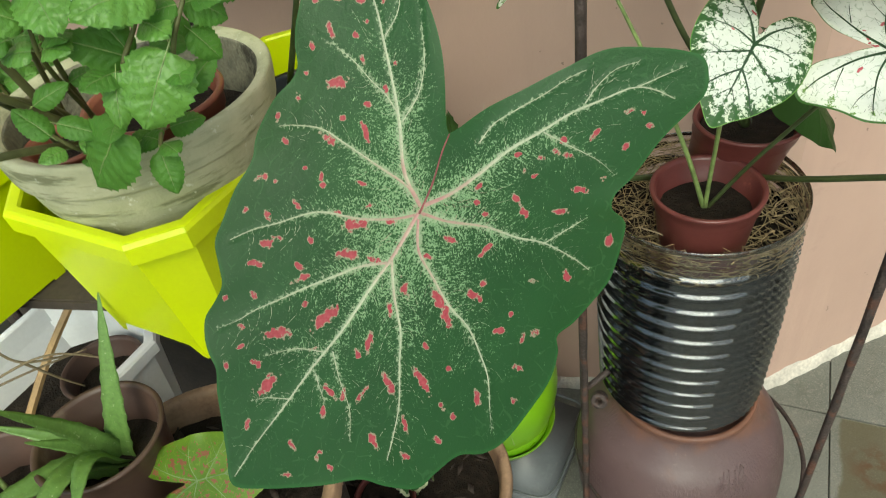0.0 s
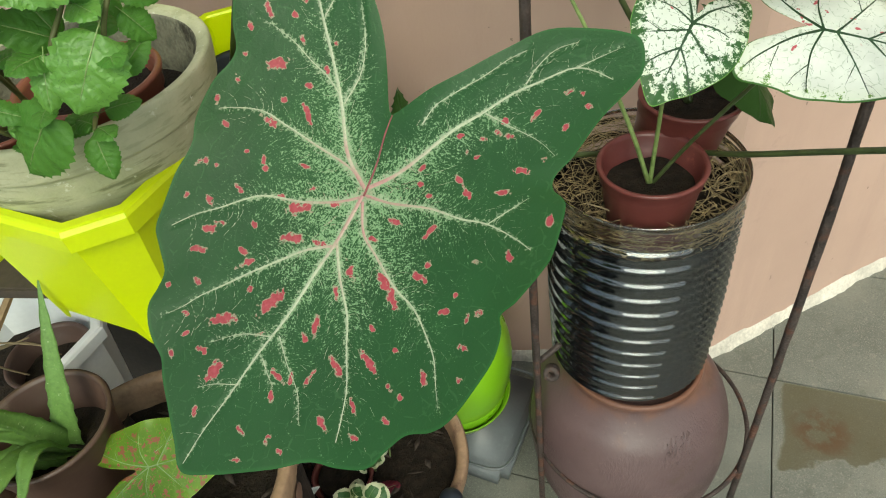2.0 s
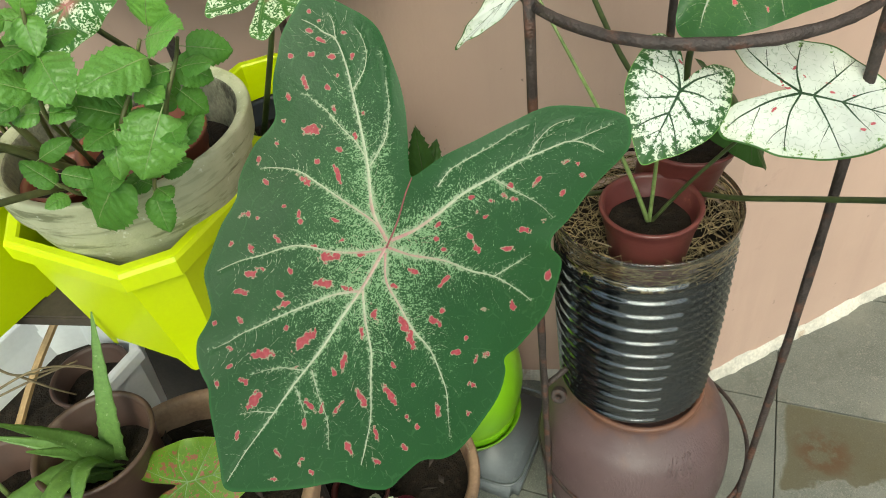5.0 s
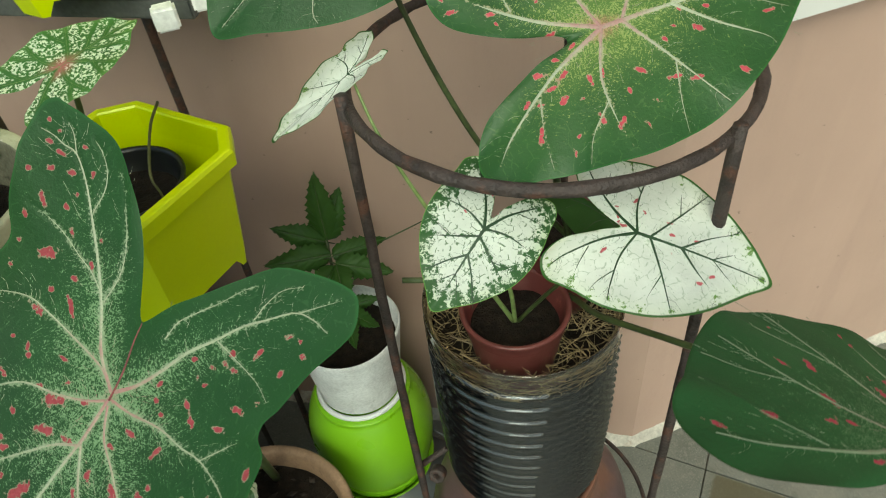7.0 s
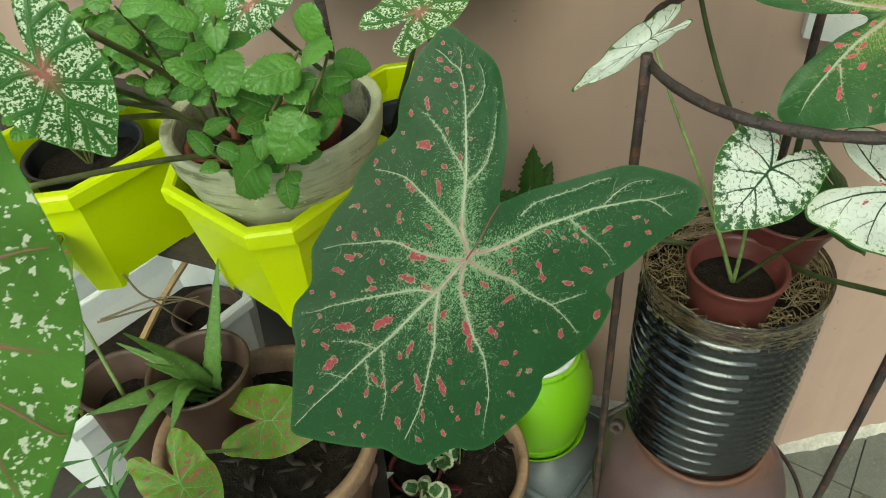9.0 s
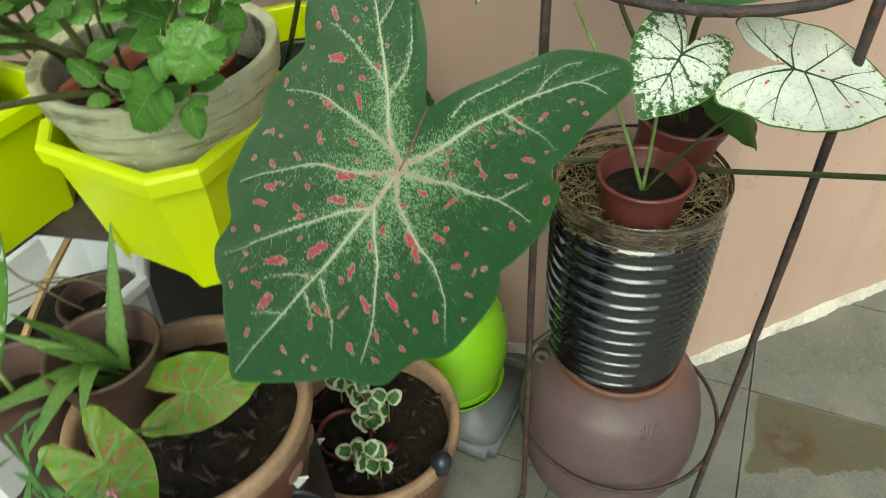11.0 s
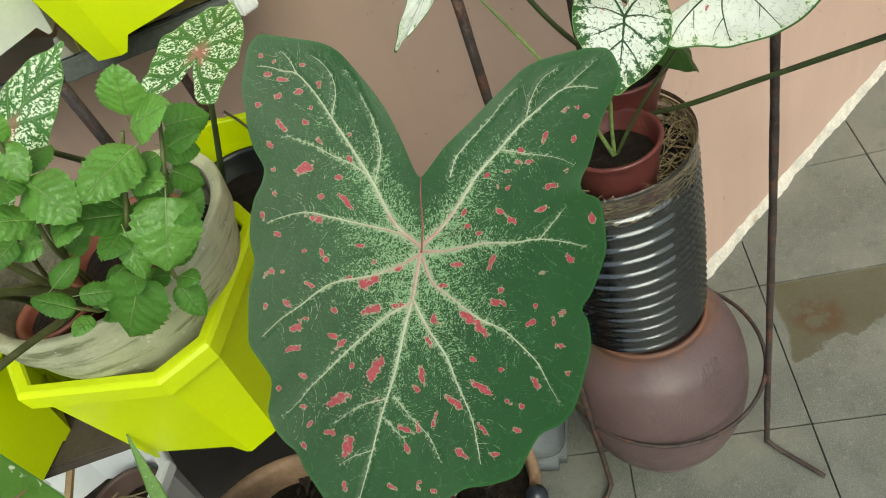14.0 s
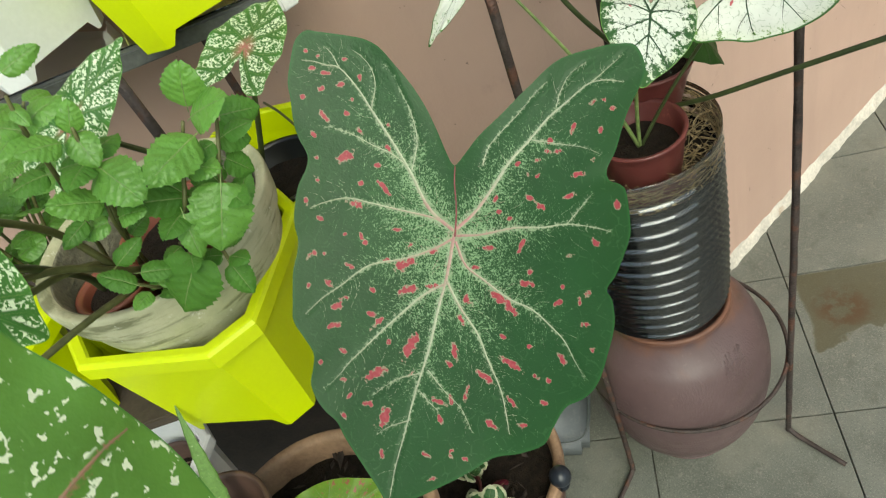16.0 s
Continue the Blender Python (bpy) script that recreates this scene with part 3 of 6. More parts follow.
M_PINKHEART = leaf_paint("pink_heart_caladium_leaf", (0.052, 0.155, 0.028), (0.08, 0.22, 0.038), blotch=((0.68, 0.78, 0.56), 500, 0.505), heart=((0.60, 0.13, 0.18), 0.42), margin=(0.12, 0.3, 0.05))
M_NEARLEAF = leaf_paint("white_blotched_caladium_leaf", (0.130, 0.285, 0.048), (0.14, 0.31, 0.05), blotch=((0.78, 0.85, 0.64), 200, 0.605), heart=((0.4, 0.2, 0.14), 0.16), halo=((0.30, 0.17, 0.10), 0.0034), margin=(0.1, 0.25, 0.05),
                        through_light=0.42, net=((0.15, 0.31, 0.065), 70, 0.05, 0.4))
M_LIMELEAF = leaf_paint("yellow_green_caladium_leaf", (0.150, 0.275, 0.028), (0.19, 0.33, 0.032), blotch=((0.33, 0.13, 0.07), 170, 0.565), spots=((0.32, 0.09, 0.06), (0.36, 0.26, 0.08)),
                        net=((0.25, 0.38, 0.05), 150, 0.06, 0.6), margin=(0.26, 0.42, 0.05), through_light=0.35)
M_MINT = leaf_paint("crinkled_mint_leaf", (0.158, 0.345, 0.060), (0.162, 0.35, 0.064), net=((0.075, 0.18, 0.03), 230, 0.06, 0.5), gloss=0.5, quilt=0.26, rough=0.34, margin=(0.15, 0.33, 0.08), through_light=0.35, puff=240, halo=((0.16, 0.33, 0.09), 0.0004))
M_MINTOLD = leaf_paint("dark_mint_leaf", (0.105, 0.258, 0.040), (0.110, 0.262, 0.044), net=((0.06, 0.15, 0.025), 220, 0.05, 0.4), quilt=0.28, rough=0.46, margin=(0.12, 0.26, 0.05), through_light=0.4, puff=230, halo=((0.15, 0.29, 0.08), 0.0004))
M_DARKLEAF = leaf_paint("dark_glossy_leaf", (0.042, 0.098, 0.018), (0.038, 0.09, 0.017), quilt=0.3, rough=0.40, gloss=0.25, margin=(0.03, 0.07, 0.015))
M_OLIVE = leaf_paint("olive_leaf", (0.105, 0.130, 0.022), (0.12, 0.145, 0.025), quilt=0.3, rough=0.5, gloss=0.2)
M_VARIEGATED = leaf_paint("cream_edged_leaf", (0.60, 0.64, 0.42), (0.62, 0.64, 0.44), centre=((0.06, 0.15, 0.045), 0.46), margin=(0.64, 0.66, 0.46), quilt=0.3)
M_REDLEAF = leaf_paint("dark_red_leaf", (0.13, 0.017, 0.030), (0.11, 0.015, 0.025), rough=0.5, gloss=0.2)
M_ALOE = plain("aloe_skin", (0.125, 0.225, 0.055), 0.36, vary=0.12, scale=420, fine=160, relief=0.1, dark=(0.48, 0.56, 0.34), patches=0.61)
M_NARROW = plain("narrow_leaf_green", (0.09, 0.20, 0.05), 0.45, vary=0.35, scale=60, relief=0.05)
M_PETAL = plain("pink_petal", (0.42, 0.15, 0.22), 0.6, vary=0.3, scale=200, relief=0.1)
M_TAG = plain("white_tag", (0.78, 0.78, 0.75), 0.5, vary=0.06, relief=0.05)

# ---- leaves ----
# Heart-shaped blade in millimetres: x across, y from the stalk's joint towards the tip; the large leaf's two halves.
HERO_RIM_ONE = [(-15, -49), (-21, -56), (-30, -69), (-42, -85), (-55, -99), (-69, -111), (-82, -121), (-95, -125), (-111, -125), (-127, -124), (-135, -123), (-141, -115), (-142, -101),
                (-141, -85), (-137, -73), (-133, -58), (-128, -47), (-120, -36), (-119, -26), (-122, -12), (-121, 5), (-118, 16), (-113, 26), (-112, 35), (-112, 50), (-107, 72), (-103, 84),
                (-93, 94), (-84, 103), (-81, 113), (-79, 124), (-72, 134), (-64, 141), (-55, 146), (-46, 155), (-31, 167), (-17, 178), (-2, 188)]
HERO_RIM_TWO = [(15, 178), (30, 166), (45, 153), (59, 139), (75, 131), (90, 120), (94, 107), (99, 93), (110, 83), (116, 71), (118, 51), (118, 34), (114, 21), (109, 14), (113, 3), (116, -17),
                (115, -28), (108, -48), (103, -53), (95, -55), (92, -62), (95, -75), (97, -99), (102, -121), (102, -132), (94, -144), (84, -145), (67, -140), (45, -129), (29, -109), (14, -88),
                (0, -70), (-11, -51)]
HERO_RIM = HERO_RIM_ONE + HERO_RIM_TWO
HEART_RIM = [(0, -30), (14, -66), (44, -118), (78, -136), (102, -116), (106, -80), (112, -30), (112, 20), (98, 72), (66, 124), (30, 162), (0, 190),
             (-30, 162), (-66, 124), (-98, 72), (-112, 20), (-112, -30), (-106, -80), (-102, -116), (-78, -136), (-44, -118), (-14, -66)]
HERO_VEINS = [
    [(-4, 1), (-3, 30), (-4, 52), (-4, 83), (-6, 111), (-6, 139), (-6, 165), (-4, 184)],
    [(-3, -5), (8, -19), (17, -37), (25, -56), (36, -73), (46, -90), (56, -102), (68, -116), (79, -120), (91, -120)],
    [(-5, -3), (-26, -15), (-43, -36), (-59, -54), (-79, -75), (-94, -91), (-108, -102), (-118, -102), (-125, -103), (-134, -102)],
    [(-6, -4), (-20, -9), (-46, -10), (-72, -11), (-87, -11), (-101, -5), (-110, 1)],
    [(-5, 3), (-16, 12), (-35, 23), (-58, 32), (-69, 42), (-78, 53), (-88, 64), (-96, 77)],
    [(-2, 34), (-17, 46), (-28, 60), (-39, 75), (-48, 89), (-57, 103), (-62, 114), (-69, 125)],
    [(-2, 0), (15, -4), (38, -13), (58, -17), (74, -22), (92, -23), (104, -22)],
    [(-2, 4), (9, 19), (26, 27), (45, 35), (62, 38), (78, 46), (89, 53), (98, 63), (107, 72)],
    [(-3, 32), (12, 49), (28, 63), (40, 79), (53, 95), (61, 110), (66, 121)],
]
HERO_FORKS = [
    [(-108, -102), (-115, -111), (-121, -115)],
    [(-81, -79), (-81, -95), (-86, -106), (-94, -113), (-101, -116)],
    [(-44, -40), (-44, -61), (-52, -80), (-61, -92), (-70, -105), (-77, -110)],
    [(-47, -42), (-62, -49), (-75, -52), (-91, -57), (-105, -59), (-119, -59)],
    [(70, -117), (77, -126), (86, -137)],
    [(50, -98), (51, -109), (55, -121), (64, -130)],
    [(38, -74), (53, -74), (73, -74), (86, -71)],
    [(7, -52), (9, -65), (17, -78), (26, -91), (34, -105), (41, -114)],
    [(74, -22), (80, -33), (86, -44)],
    [(-1, 96), (13, 106), (29, 115), (40, 127)],
    [(-2, 112), (6, 117), (14, 121)],
    [(-5, 99), (-22, 108), (-35, 122)],
    [(-5, 132), (-18, 140), (-25, 147)],
]
HEART_VEINS = [[(0, 0), (0, 60), (0, 120), (0, 180)], [(0, 0), (24, -50), (60, -98), (82, -118)], [(0, 0), (-24, -50), (-60, -98), (-82, -118)],
               [(0, 0), (40, -14), (80, -14), (104, -10)], [(0, 0), (-40, -14), (-80, -14), (-104, -10)], [(0, 18), (36, 42), (72, 64), (92, 76)], [(0, 18), (-36, 42), (-72, 64), (-92, 76)],
               [(0, 62), (26, 92), (48, 124), (58, 130)], [(0, 62), (-26, 92), (-48, 124), (-58, 130)]]
HEART_FORKS = [[(0, 105), (16, 128), (30, 152)], [(0, 105), (-16, 128), (-30, 152)], [(40, -68), (70, -74), (100, -76)], [(-40, -68), (-70, -74), (-100, -76)],
               [(60, -14), (84, -36), (106, -46)], [(-60, -14), (-84, -36), (-106, -46)], [(46, 48), (80, 40), (106, 36)], [(-46, 48), (-80, 40), (-106, 36)]]
# Red spots of the large leaf: x, y, half length in millimetres and slant in degrees, region by region.
SPOTS_LEFT_LOBE = [(-133, -109, 1.9, 72), (-124, -107, 1.9, 51), (-127, -98, 3.1, -11), (-117, -97, 3.2, -11), (-119, -84, 3.7, -50), (-105, -91, 4.5, -30), (-93, -98, 2.4, 60),
                   (-105, -109, 2.4, -10), (-130, -77, 1.9, -12), (-96, -82, 2, 29), (-98, -72, 2.8, 39), (-113, -66, 5.5, 35), (-87, -61, 4, 39), (-118, -52, 2.7, 35), (-64, -52, 3.3, 38),
                   (-67, -69, 2, -54), (-113, -35, 2, 60), (-94, -40, 7.3, -36), (-69, -39, 2.9, -30), (-110, -20, 3.2, 39), (-79, -23, 2.5, -71), (-62, -24, 6.2, 38), (-114, -3, 3.3, 73),
                   (-79, -8, 6.9, 3), (-102, 8, 3.6, 13)]
SPOTS_LEFT_SIDE = [(-83, 15, 1.6, 67), (-71, 14, 3.7, 62), (-67, 18, 2.5, 57), (-100, 33, 2.9, 48), (-94, 32, 2.5, 58), (-104, 36, 2.4, -74), (-46, 4, 3.7, -11), (-34, 13, 3.7, -40),
                   (-74, 37, 4.5, 8), (-49, 27, 3.3, -21), (-35, 27, 8.2, -36), (-16, 14, 3.3, -25), (-100, 57, 3.7, 71), (-86, 52, 5.3, 33), (-55, 50, 2.9, 17), (-29, 45, 7.4, -31),
                   (-12, 38, 5, -17), (-76, 66, 7.6, -48), (-75, 81, 6.3, -22), (-50, 67, 4.9, 6), (-45, 72, 6, -62), (-64, 97, 4.1, 26), (-34, 84, 2.4, -42), (-18, 83, 9.5, -72)]
SPOTS_TIP_SIDE = [(-77, 108, 2, 64), (-37, 107, 8.8, -37), (-57, 116, 3.1, -33), (-51, 126, 2.3, -33), (-13, 102, 3.6, -37), (-39, 129, 2.3, -58), (-35, 128, 2.7, 63), (-23, 135, 8.4, -79),
                  (-52, 140, 4, 43), (-18, 158, 3, 62), (13, 88, 3.6, 23), (15, 80, 6.2, 65), (30, 104, 5.3, -88), (13, 115, 4.8, 8), (20, 110, 4.5, 69), (17, 126, 3.8, 37), (30, 144, 2.9, -94),
                  (12, 151, 3.2, 11), (40, 146, 2, -17), (21, 164, 3.2, -25), (46, 61, 2.8, -14), (66, 62, 2.4, -14), (57, 77, 8.4, 18), (75, 80, 3.1, 2)]
SPOTS_RIGHT_SIDE = [(84, 80, 1.9, 2), (90, 65, 5, 55), (108, 54, 2.2, -15), (40, 90, 6.6, 22), (63, 101, 5.1, 32), (84, 95, 3.5, -17), (51, 119, 6.4, 20), (73, 113, 3.1, -17), (45, -35, 4, 9),
                    (52, -32, 5.5, 33), (72, -41, 4.5, -22), (104, -40, 3.6, 68), (21, -31, 3.1, -80), (25, -22, 2.1, -9), (34, -19, 2.8, -19), (23, 4, 4.1, -11), (46, -2, 5, -70),
                    (95, -14, 4.4, 33), (80, -2, 3.4, -10), (17, 19, 2.5, -11), (54, 22, 5.6, -2), (56, 14, 3.1, -70), (15, 42, 6, 35), (14, 56, 4.8, 45)]
SPOTS_RIGHT_LOBE = [(39, 36, 9.6, 20), (48, 41, 7.1, 25), (80, 19, 1.5, -12), (79, 30, 3.4, -51), (93, 25, 3.3, -91), (97, 19, 4.4, -46), (100, 39, 3, -14), (74, -105, 2.7, -50), (81, -107, 2, -44),
                    (87, -102, 2.4, -28), (64, -86, 4.2, -73), (82, -87, 2.8, -90), (50, -75, 2.7, -20), (50, -68, 2.4, -6), (58, -69, 2.7, -6), (44, -61, 2.4, 11), (32, -57, 2.7, -36),
                    (40, -50, 2, -7), (47, -51, 2, 10), (82, -67, 2.2, -20), (74, -56, 4.8, -21)]


def closed(pts, n):
    """n points along a closed Catmull-Rom curve."""
    p = np.array(pts, float)
    s = np.arange(n) / n * len(p)
    i, t = s.astype(int), (s % 1)[:, None]
    a, b, c, d = (p[(i + k) % len(p)] for k in (-1, 0, 1, 2))
    return 0.5 * (2 * b + (c - a) * t + (2 * a - 5 * b + 4 * c - d) * t**2 + (3 * b - a - 3 * c + d) * t**3)


def off_lines(xy, lines):
    """How far each point lies from the nearest of some polylines, and how far along that line."""
    best, along = np.full(len(xy), 1e9), np.zeros(len(xy))
    for i, line in enumerate(lines):
        run = 400.0 * i
        for a, b in zip(np.array(line[:-1], float), np.array(line[1:], float)):
            ab = b - a
            k = np.clip(((xy - a) @ ab) / (ab @ ab), 0, 1)
            off = np.hypot(*(xy - a - k[:, None] * ab).T)
            along = np.where(off < best, run + k * math.sqrt(ab @ ab), along)
            best = np.minimum(best, off)
            run += math.sqrt(ab @ ab)
    return best, along


def blade(thing_ob, joint, tip, facing, skin, vein_skin, rim=HEART_RIM, veins=HEART_VEINS, forks=HEART_FORKS, broad=1.0, dish=(0.4, 0.2), twist=0.0, wave=2.0,
          spots=(), some=0, width=1.5, fine=1.0, turns=200, rings=34, seed=1, name="blade", feather=True, label="", dashed=0.45, sizes=(3, 4, 5, 6, 8), apart=0.0, band=(0.25, 0.9), lobes=1.0, droop=0.0):
    """One leaf: a domed blade with a wavy margin, its main veins standing on it, and the fine ones that leave them."""
    rng = random.Random(seed)
    joint, tip = Vector(joint), Vector(tip)
    down = (tip - joint).normalized()
    out = Vector(facing)
    out = (out - down * out.dot(down)).normalized()
    across = out.cross(down)
    size = (tip - joint).length / (max(p[1] for p in rim) / 1000)
    k = size / 1000
    if lobes != 1.0:  # shorter or longer behind the stalk
        rim, veins, forks = ([(x, y * (lobes if y < 0 else 1.0)) for x, y in rim], *([[(x, y * (lobes if y < 0 else 1.0)) for x, y in line] for line in group] for group in (veins, forks)))

    def lift(x, y, s=0.0, a=0.0):
        """Height over the leaf's plane, in millimetres."""
        hang = droop * (max(x, 0) ** 2 / (max(x, 0) + 20)) * (max(-y, 0) ** 2 / (max(-y, 0) + 20)) / 1000  # one lobe hangs lower
        return 1000 * (dish[0] * (x / 1000) ** 2 + dish[1] * (y / 1000) ** 2 + twist * x * y / 1e6) + wave * math.sin(a * 9 + seed) * s**5 + 0.6 * wave * math.sin(a * 17 + 2 * seed) * s**7 - hang

    def spot_at(x, y, h):
        return joint + across * (x * k * broad) + down * (y * k) + out * (h * k)

    edge = closed(rim, turns)
    c = np.array([-4.0, -1.0]) if rim is HERO_RIM else np.zeros(2)
    bm = bmesh.new()
    flat = [c]
    centre = bm.verts.new(spot_at(c[0], c[1], lift(*c)))
    rows = []
    for j in range(1, rings + 1):
        s = (j / rings) ** 0.85
        row = []
        for i in range(turns):
            x, y = c + s * (edge[i] - c)
            row.append(bm.verts.new(spot_at(x, y, lift(x, y, s, 2 * math.pi * i / turns))))
            flat.append((x, y))
        rows.append(row)
    for i in range(turns):
        bm.faces.new((centre, rows[0][i], rows[0][(i + 1) % turns]))
    for lo, hi in zip(rows, rows[1:]):
        for i in range(turns):
            m = (i + 1) % turns
            bm.faces.new((lo[i], hi[i], hi[m], lo[m]))
    flat = np.array(flat)
    ob = part(name, bm, skin, thing_ob, label)
    n = len(flat)
    rim_v = np.r_[0.0, np.repeat((np.arange(1, rings + 1) / rings) ** 0.85, turns)]
    vein_v, along_v = (v * k for v in off_lines(flat, veins + list(forks)))
    spot_v = np.full(n, 9.0)
    chosen = list(spots)
    for _ in range(some):
        for _ in range(40 if apart else 1):  # keep well apart
            i = rng.randrange(turns)
            x, y = c + rng.uniform(*band) * (edge[i] - c)
            if all(math.hypot(x - p[0], y - p[1]) > apart for p in chosen):
                break
        chosen.append((x, y, rng.choice(sizes)))
    for x, y, h, *slant in chosen:
        a = radians(slant[0]) if slant else math.atan2(y - c[1], x - c[0]) + rng.uniform(-0.9, 0.9)
        dx, dy = flat[:, 0] - x, flat[:, 1] - y
        u, v = dx * math.cos(a) + dy * math.sin(a), -dx * math.sin(a) + dy * math.cos(a)
        thin = max(1.7, h * rng.uniform(0.27, 0.45))
        spot_v = np.minimum(spot_v, np.hypot(u / h, v / thin) - 0.70)
    for key, values in (("rim", rim_v), ("vein", vein_v), ("along", along_v), ("spot", spot_v)):
        ob.data.attributes.new(key, "FLOAT", "POINT").data.foreach_set("value", values.astype(np.float32))
    ob.data.update()

    # veins: flat ridges on the upper side
    vm = bmesh.new()
    reached = []

    def ridge(line, w0, w1, steps, rise, broken=0.0):
        pts = spline([(x, y, 0) for x, y in line], steps)
        last = None
        for q, p in enumerate(pts):
            ahead = pts[min(q + 1, steps)] - pts[max(q - 1, 0)]
            side = Vector((-ahead.y, ahead.x, 0)).normalized()
            w = (w0 + (w1 - w0) * (q / steps) ** 0.8) * (1 + 0.25 * noise.noise(p * 0.12))
            trio = []
            for f, g in ((-1, 0.1), (0, 1), (1, 0.1)):
                at = p + side * (f * w)
                reached.append(math.hypot(at.x, at.y) / 150)
                trio.append(vm.verts.new(spot_at(at.x, at.y, lift(at.x, at.y) + rise * g)))
            if last and not (broken and rng.random() < broken):
                for f in (0, 1):
                    vm.faces.new((last[f], trio[f], trio[f + 1], last[f + 1]))
            last = trio
        return pts

    lines = []
    for i, line in enumerate(veins):
        lines.append((ridge(line, width * (1.35 if i < 3 else 0.95), width * 0.26, 30, 0.7), 1))
    for line in forks:
        lines.append((ridge(line, width * 0.42, width * 0.12, 18, 0.45), 0))
    if feather:  # fine dashed side veins
        for pts, main in lines:
            for q in range(2, len(pts) - 2):
                for f in (-1, 1):
                    if rng.random() < (0.5 if main else 0.3):
                        ahead = (pts[q + 1] - pts[q - 1]).normalized()
                        side = Vector((-ahead.y, ahead.x, 0)) * f
                        reach = rng.uniform(0.3, 1.0) ** 2 * 27 * fine * (1.0 if main else 0.6)
                        lean = rng.uniform(0.35, 1.1)
                        line = [pts[q] + (ahead * lean * h + side * (1 - 0.25 * h)) * reach * h + Vector((rng.uniform(-0.4, 0.4), rng.uniform(-0.4, 0.4), 0)) * (h > 0) for h in (0, 0.3, 0.6, 1.0)]
                        ridge([p[:2] for p in line], width * 0.12, width * 0.06, 14, 0.25, dashed)
    veins_ob = part("vein", vm, vein_skin, ob)
    veins_ob.data.attributes.new("far", "FLOAT", "POINT").data.foreach_set("value", np.array(reached, np.float32))
    return ob


def mint_leaf(thing_ob, stem_end, tip, facing, skin, broad=0.72, seed=1, curl=0.25, stem=0.16, sharp=0.55, teeth=1.0, rib=None, crimp=0.011):
    """An ovate leaf with a toothed margin, quilted between sunken veins."""
    a, b = Vector(stem_end), Vector(tip)
    down = (b - a).normalized()
    out = Vector(facing)
    out = (out - down * out.dot(down)).normalized()
    across = out.cross(down)
    size = (b - a).length
    rows, cols = 36, 20
    bm = bmesh.new()
    grid, rim_v, vein_v = [], [], []
    roll = 0.12 * math.sin(seed * 1.7)
    widest = 0.42 / (0.42 + sharp)
    for i in range(rows + 1):
        t = i / rows
        half = broad * 0.5 * size * ((t + 0.012) / widest) ** 0.42 * ((1.012 - t) / (1 - widest)) ** sharp
        tooth = 1 + teeth * (0.060, 0.026, -0.012, -0.050)[i % 4] * (0.4 if t < 0.12 else 1)
        row = []
        for j in range(cols + 1):
            s = (j / cols) * 2 - 1
            x = half * s * (1 + (tooth - 1) * max(0, abs(s) - 0.8) * 5)
            y = t * size + (0.014 * size * max(0, abs(s) - 0.8) * 5 if i % 4 == 0 else 0)
            slant = (t - 0.20 * abs(s) ** 0.8) * 7
            off = abs(slant - round(slant))
            h = -curl * size * (t - 0.4) ** 2 - 0.14 * size * s * s * (0.7 - 0.3 * t) + crimp * size * min(1, off * 3.2) * (1 - abs(s) ** 3) - 0.022 * size * math.exp(-abs(s) * 10) + roll * size * s * (t - 0.3) * 0.6
            h += 0.022 * size * noise.noise(Vector((x / size * 4 + seed, y / size * 4, seed))) + 0.014 * size * math.sin(t * 21 + seed) * abs(s) ** 4
            row.append(bm.verts.new(a + across * x + down * y + out * h))
            rim_v.append(max(abs(s), abs(2 * t - 1)) ** 2)
            vein_v.append(min(abs(s) * half, off / 7 * size) if slant > 0.4 else abs(s) * half)
        grid.append(row)
    middle = [grid[i][cols // 2].co + out * 0.0002 for i in range(0, rows - 3, 3)]
    for i in range(rows):
        for j in range(cols):
            bm.faces.new((grid[i][j], grid[i + 1][j], grid[i + 1][j + 1], grid[i][j + 1]))
    ob = part("leaf", bm, skin, thing_ob)
    for key, values in (("rim", rim_v), ("vein", vein_v), ("spot", [9.0] * len(rim_v))):
        ob.data.attributes.new(key, "FLOAT", "POINT").data.foreach_set("value", np.array(values, np.float32))
    vm = bmesh.new()
    tube(vm, [a - down * size * stem - out * size * stem * 0.5] + middle, size * 0.011, size * 0.004, 6, 24)
    part("midrib", vm, rib or M_PALESTALK, ob)
    return ob


# ---- the setting ----
def prism(bm, plan, z0, z1):
    lo = [bm.verts.new((x, y, z0)) for x, y in plan]
    hi = [bm.verts.new((x, y, z1)) for x, y in plan]
    n = len(plan)
    for i in range(n):
        j = (i + 1) % n
        bm.faces.new((lo[i], lo[j], hi[j], hi[i]))
    bm.faces.new(lo[::-1])
    bm.faces.new(hi)
    return bm


WALL_Y, BEND_X, CORNER_X, SLOPE = 0.592, 0.70, 1.515, 0.65
# Wall height above the sill is added and unseen; it cuts off sky light.
DADO, WALL_TOP = 0.83, 2.6


def back_wall(x):
    return WALL_Y + max(0.0, BEND_X - x) * SLOPE


LEFT_X = -1.6
bm = bmesh.new()
block(bm, (-40, -40, -0.30), (40, 40, -0.010))
solo("ground", bm, M_JOINT, "dark cement bed under the terrace tiles", "ground", "structure")
bm = prism(bmesh.new(), [(BEND_X, WALL_Y), (CORNER_X, WALL_Y), (CORNER_X + 0.12, WALL_Y + 0.12), (BEND_X + 0.04, WALL_Y + 0.12)], -0.02, WALL_TOP)
solo("wall_north", bm, M_WALL, "dusty pink painted plaster wall", "wall", "structure")
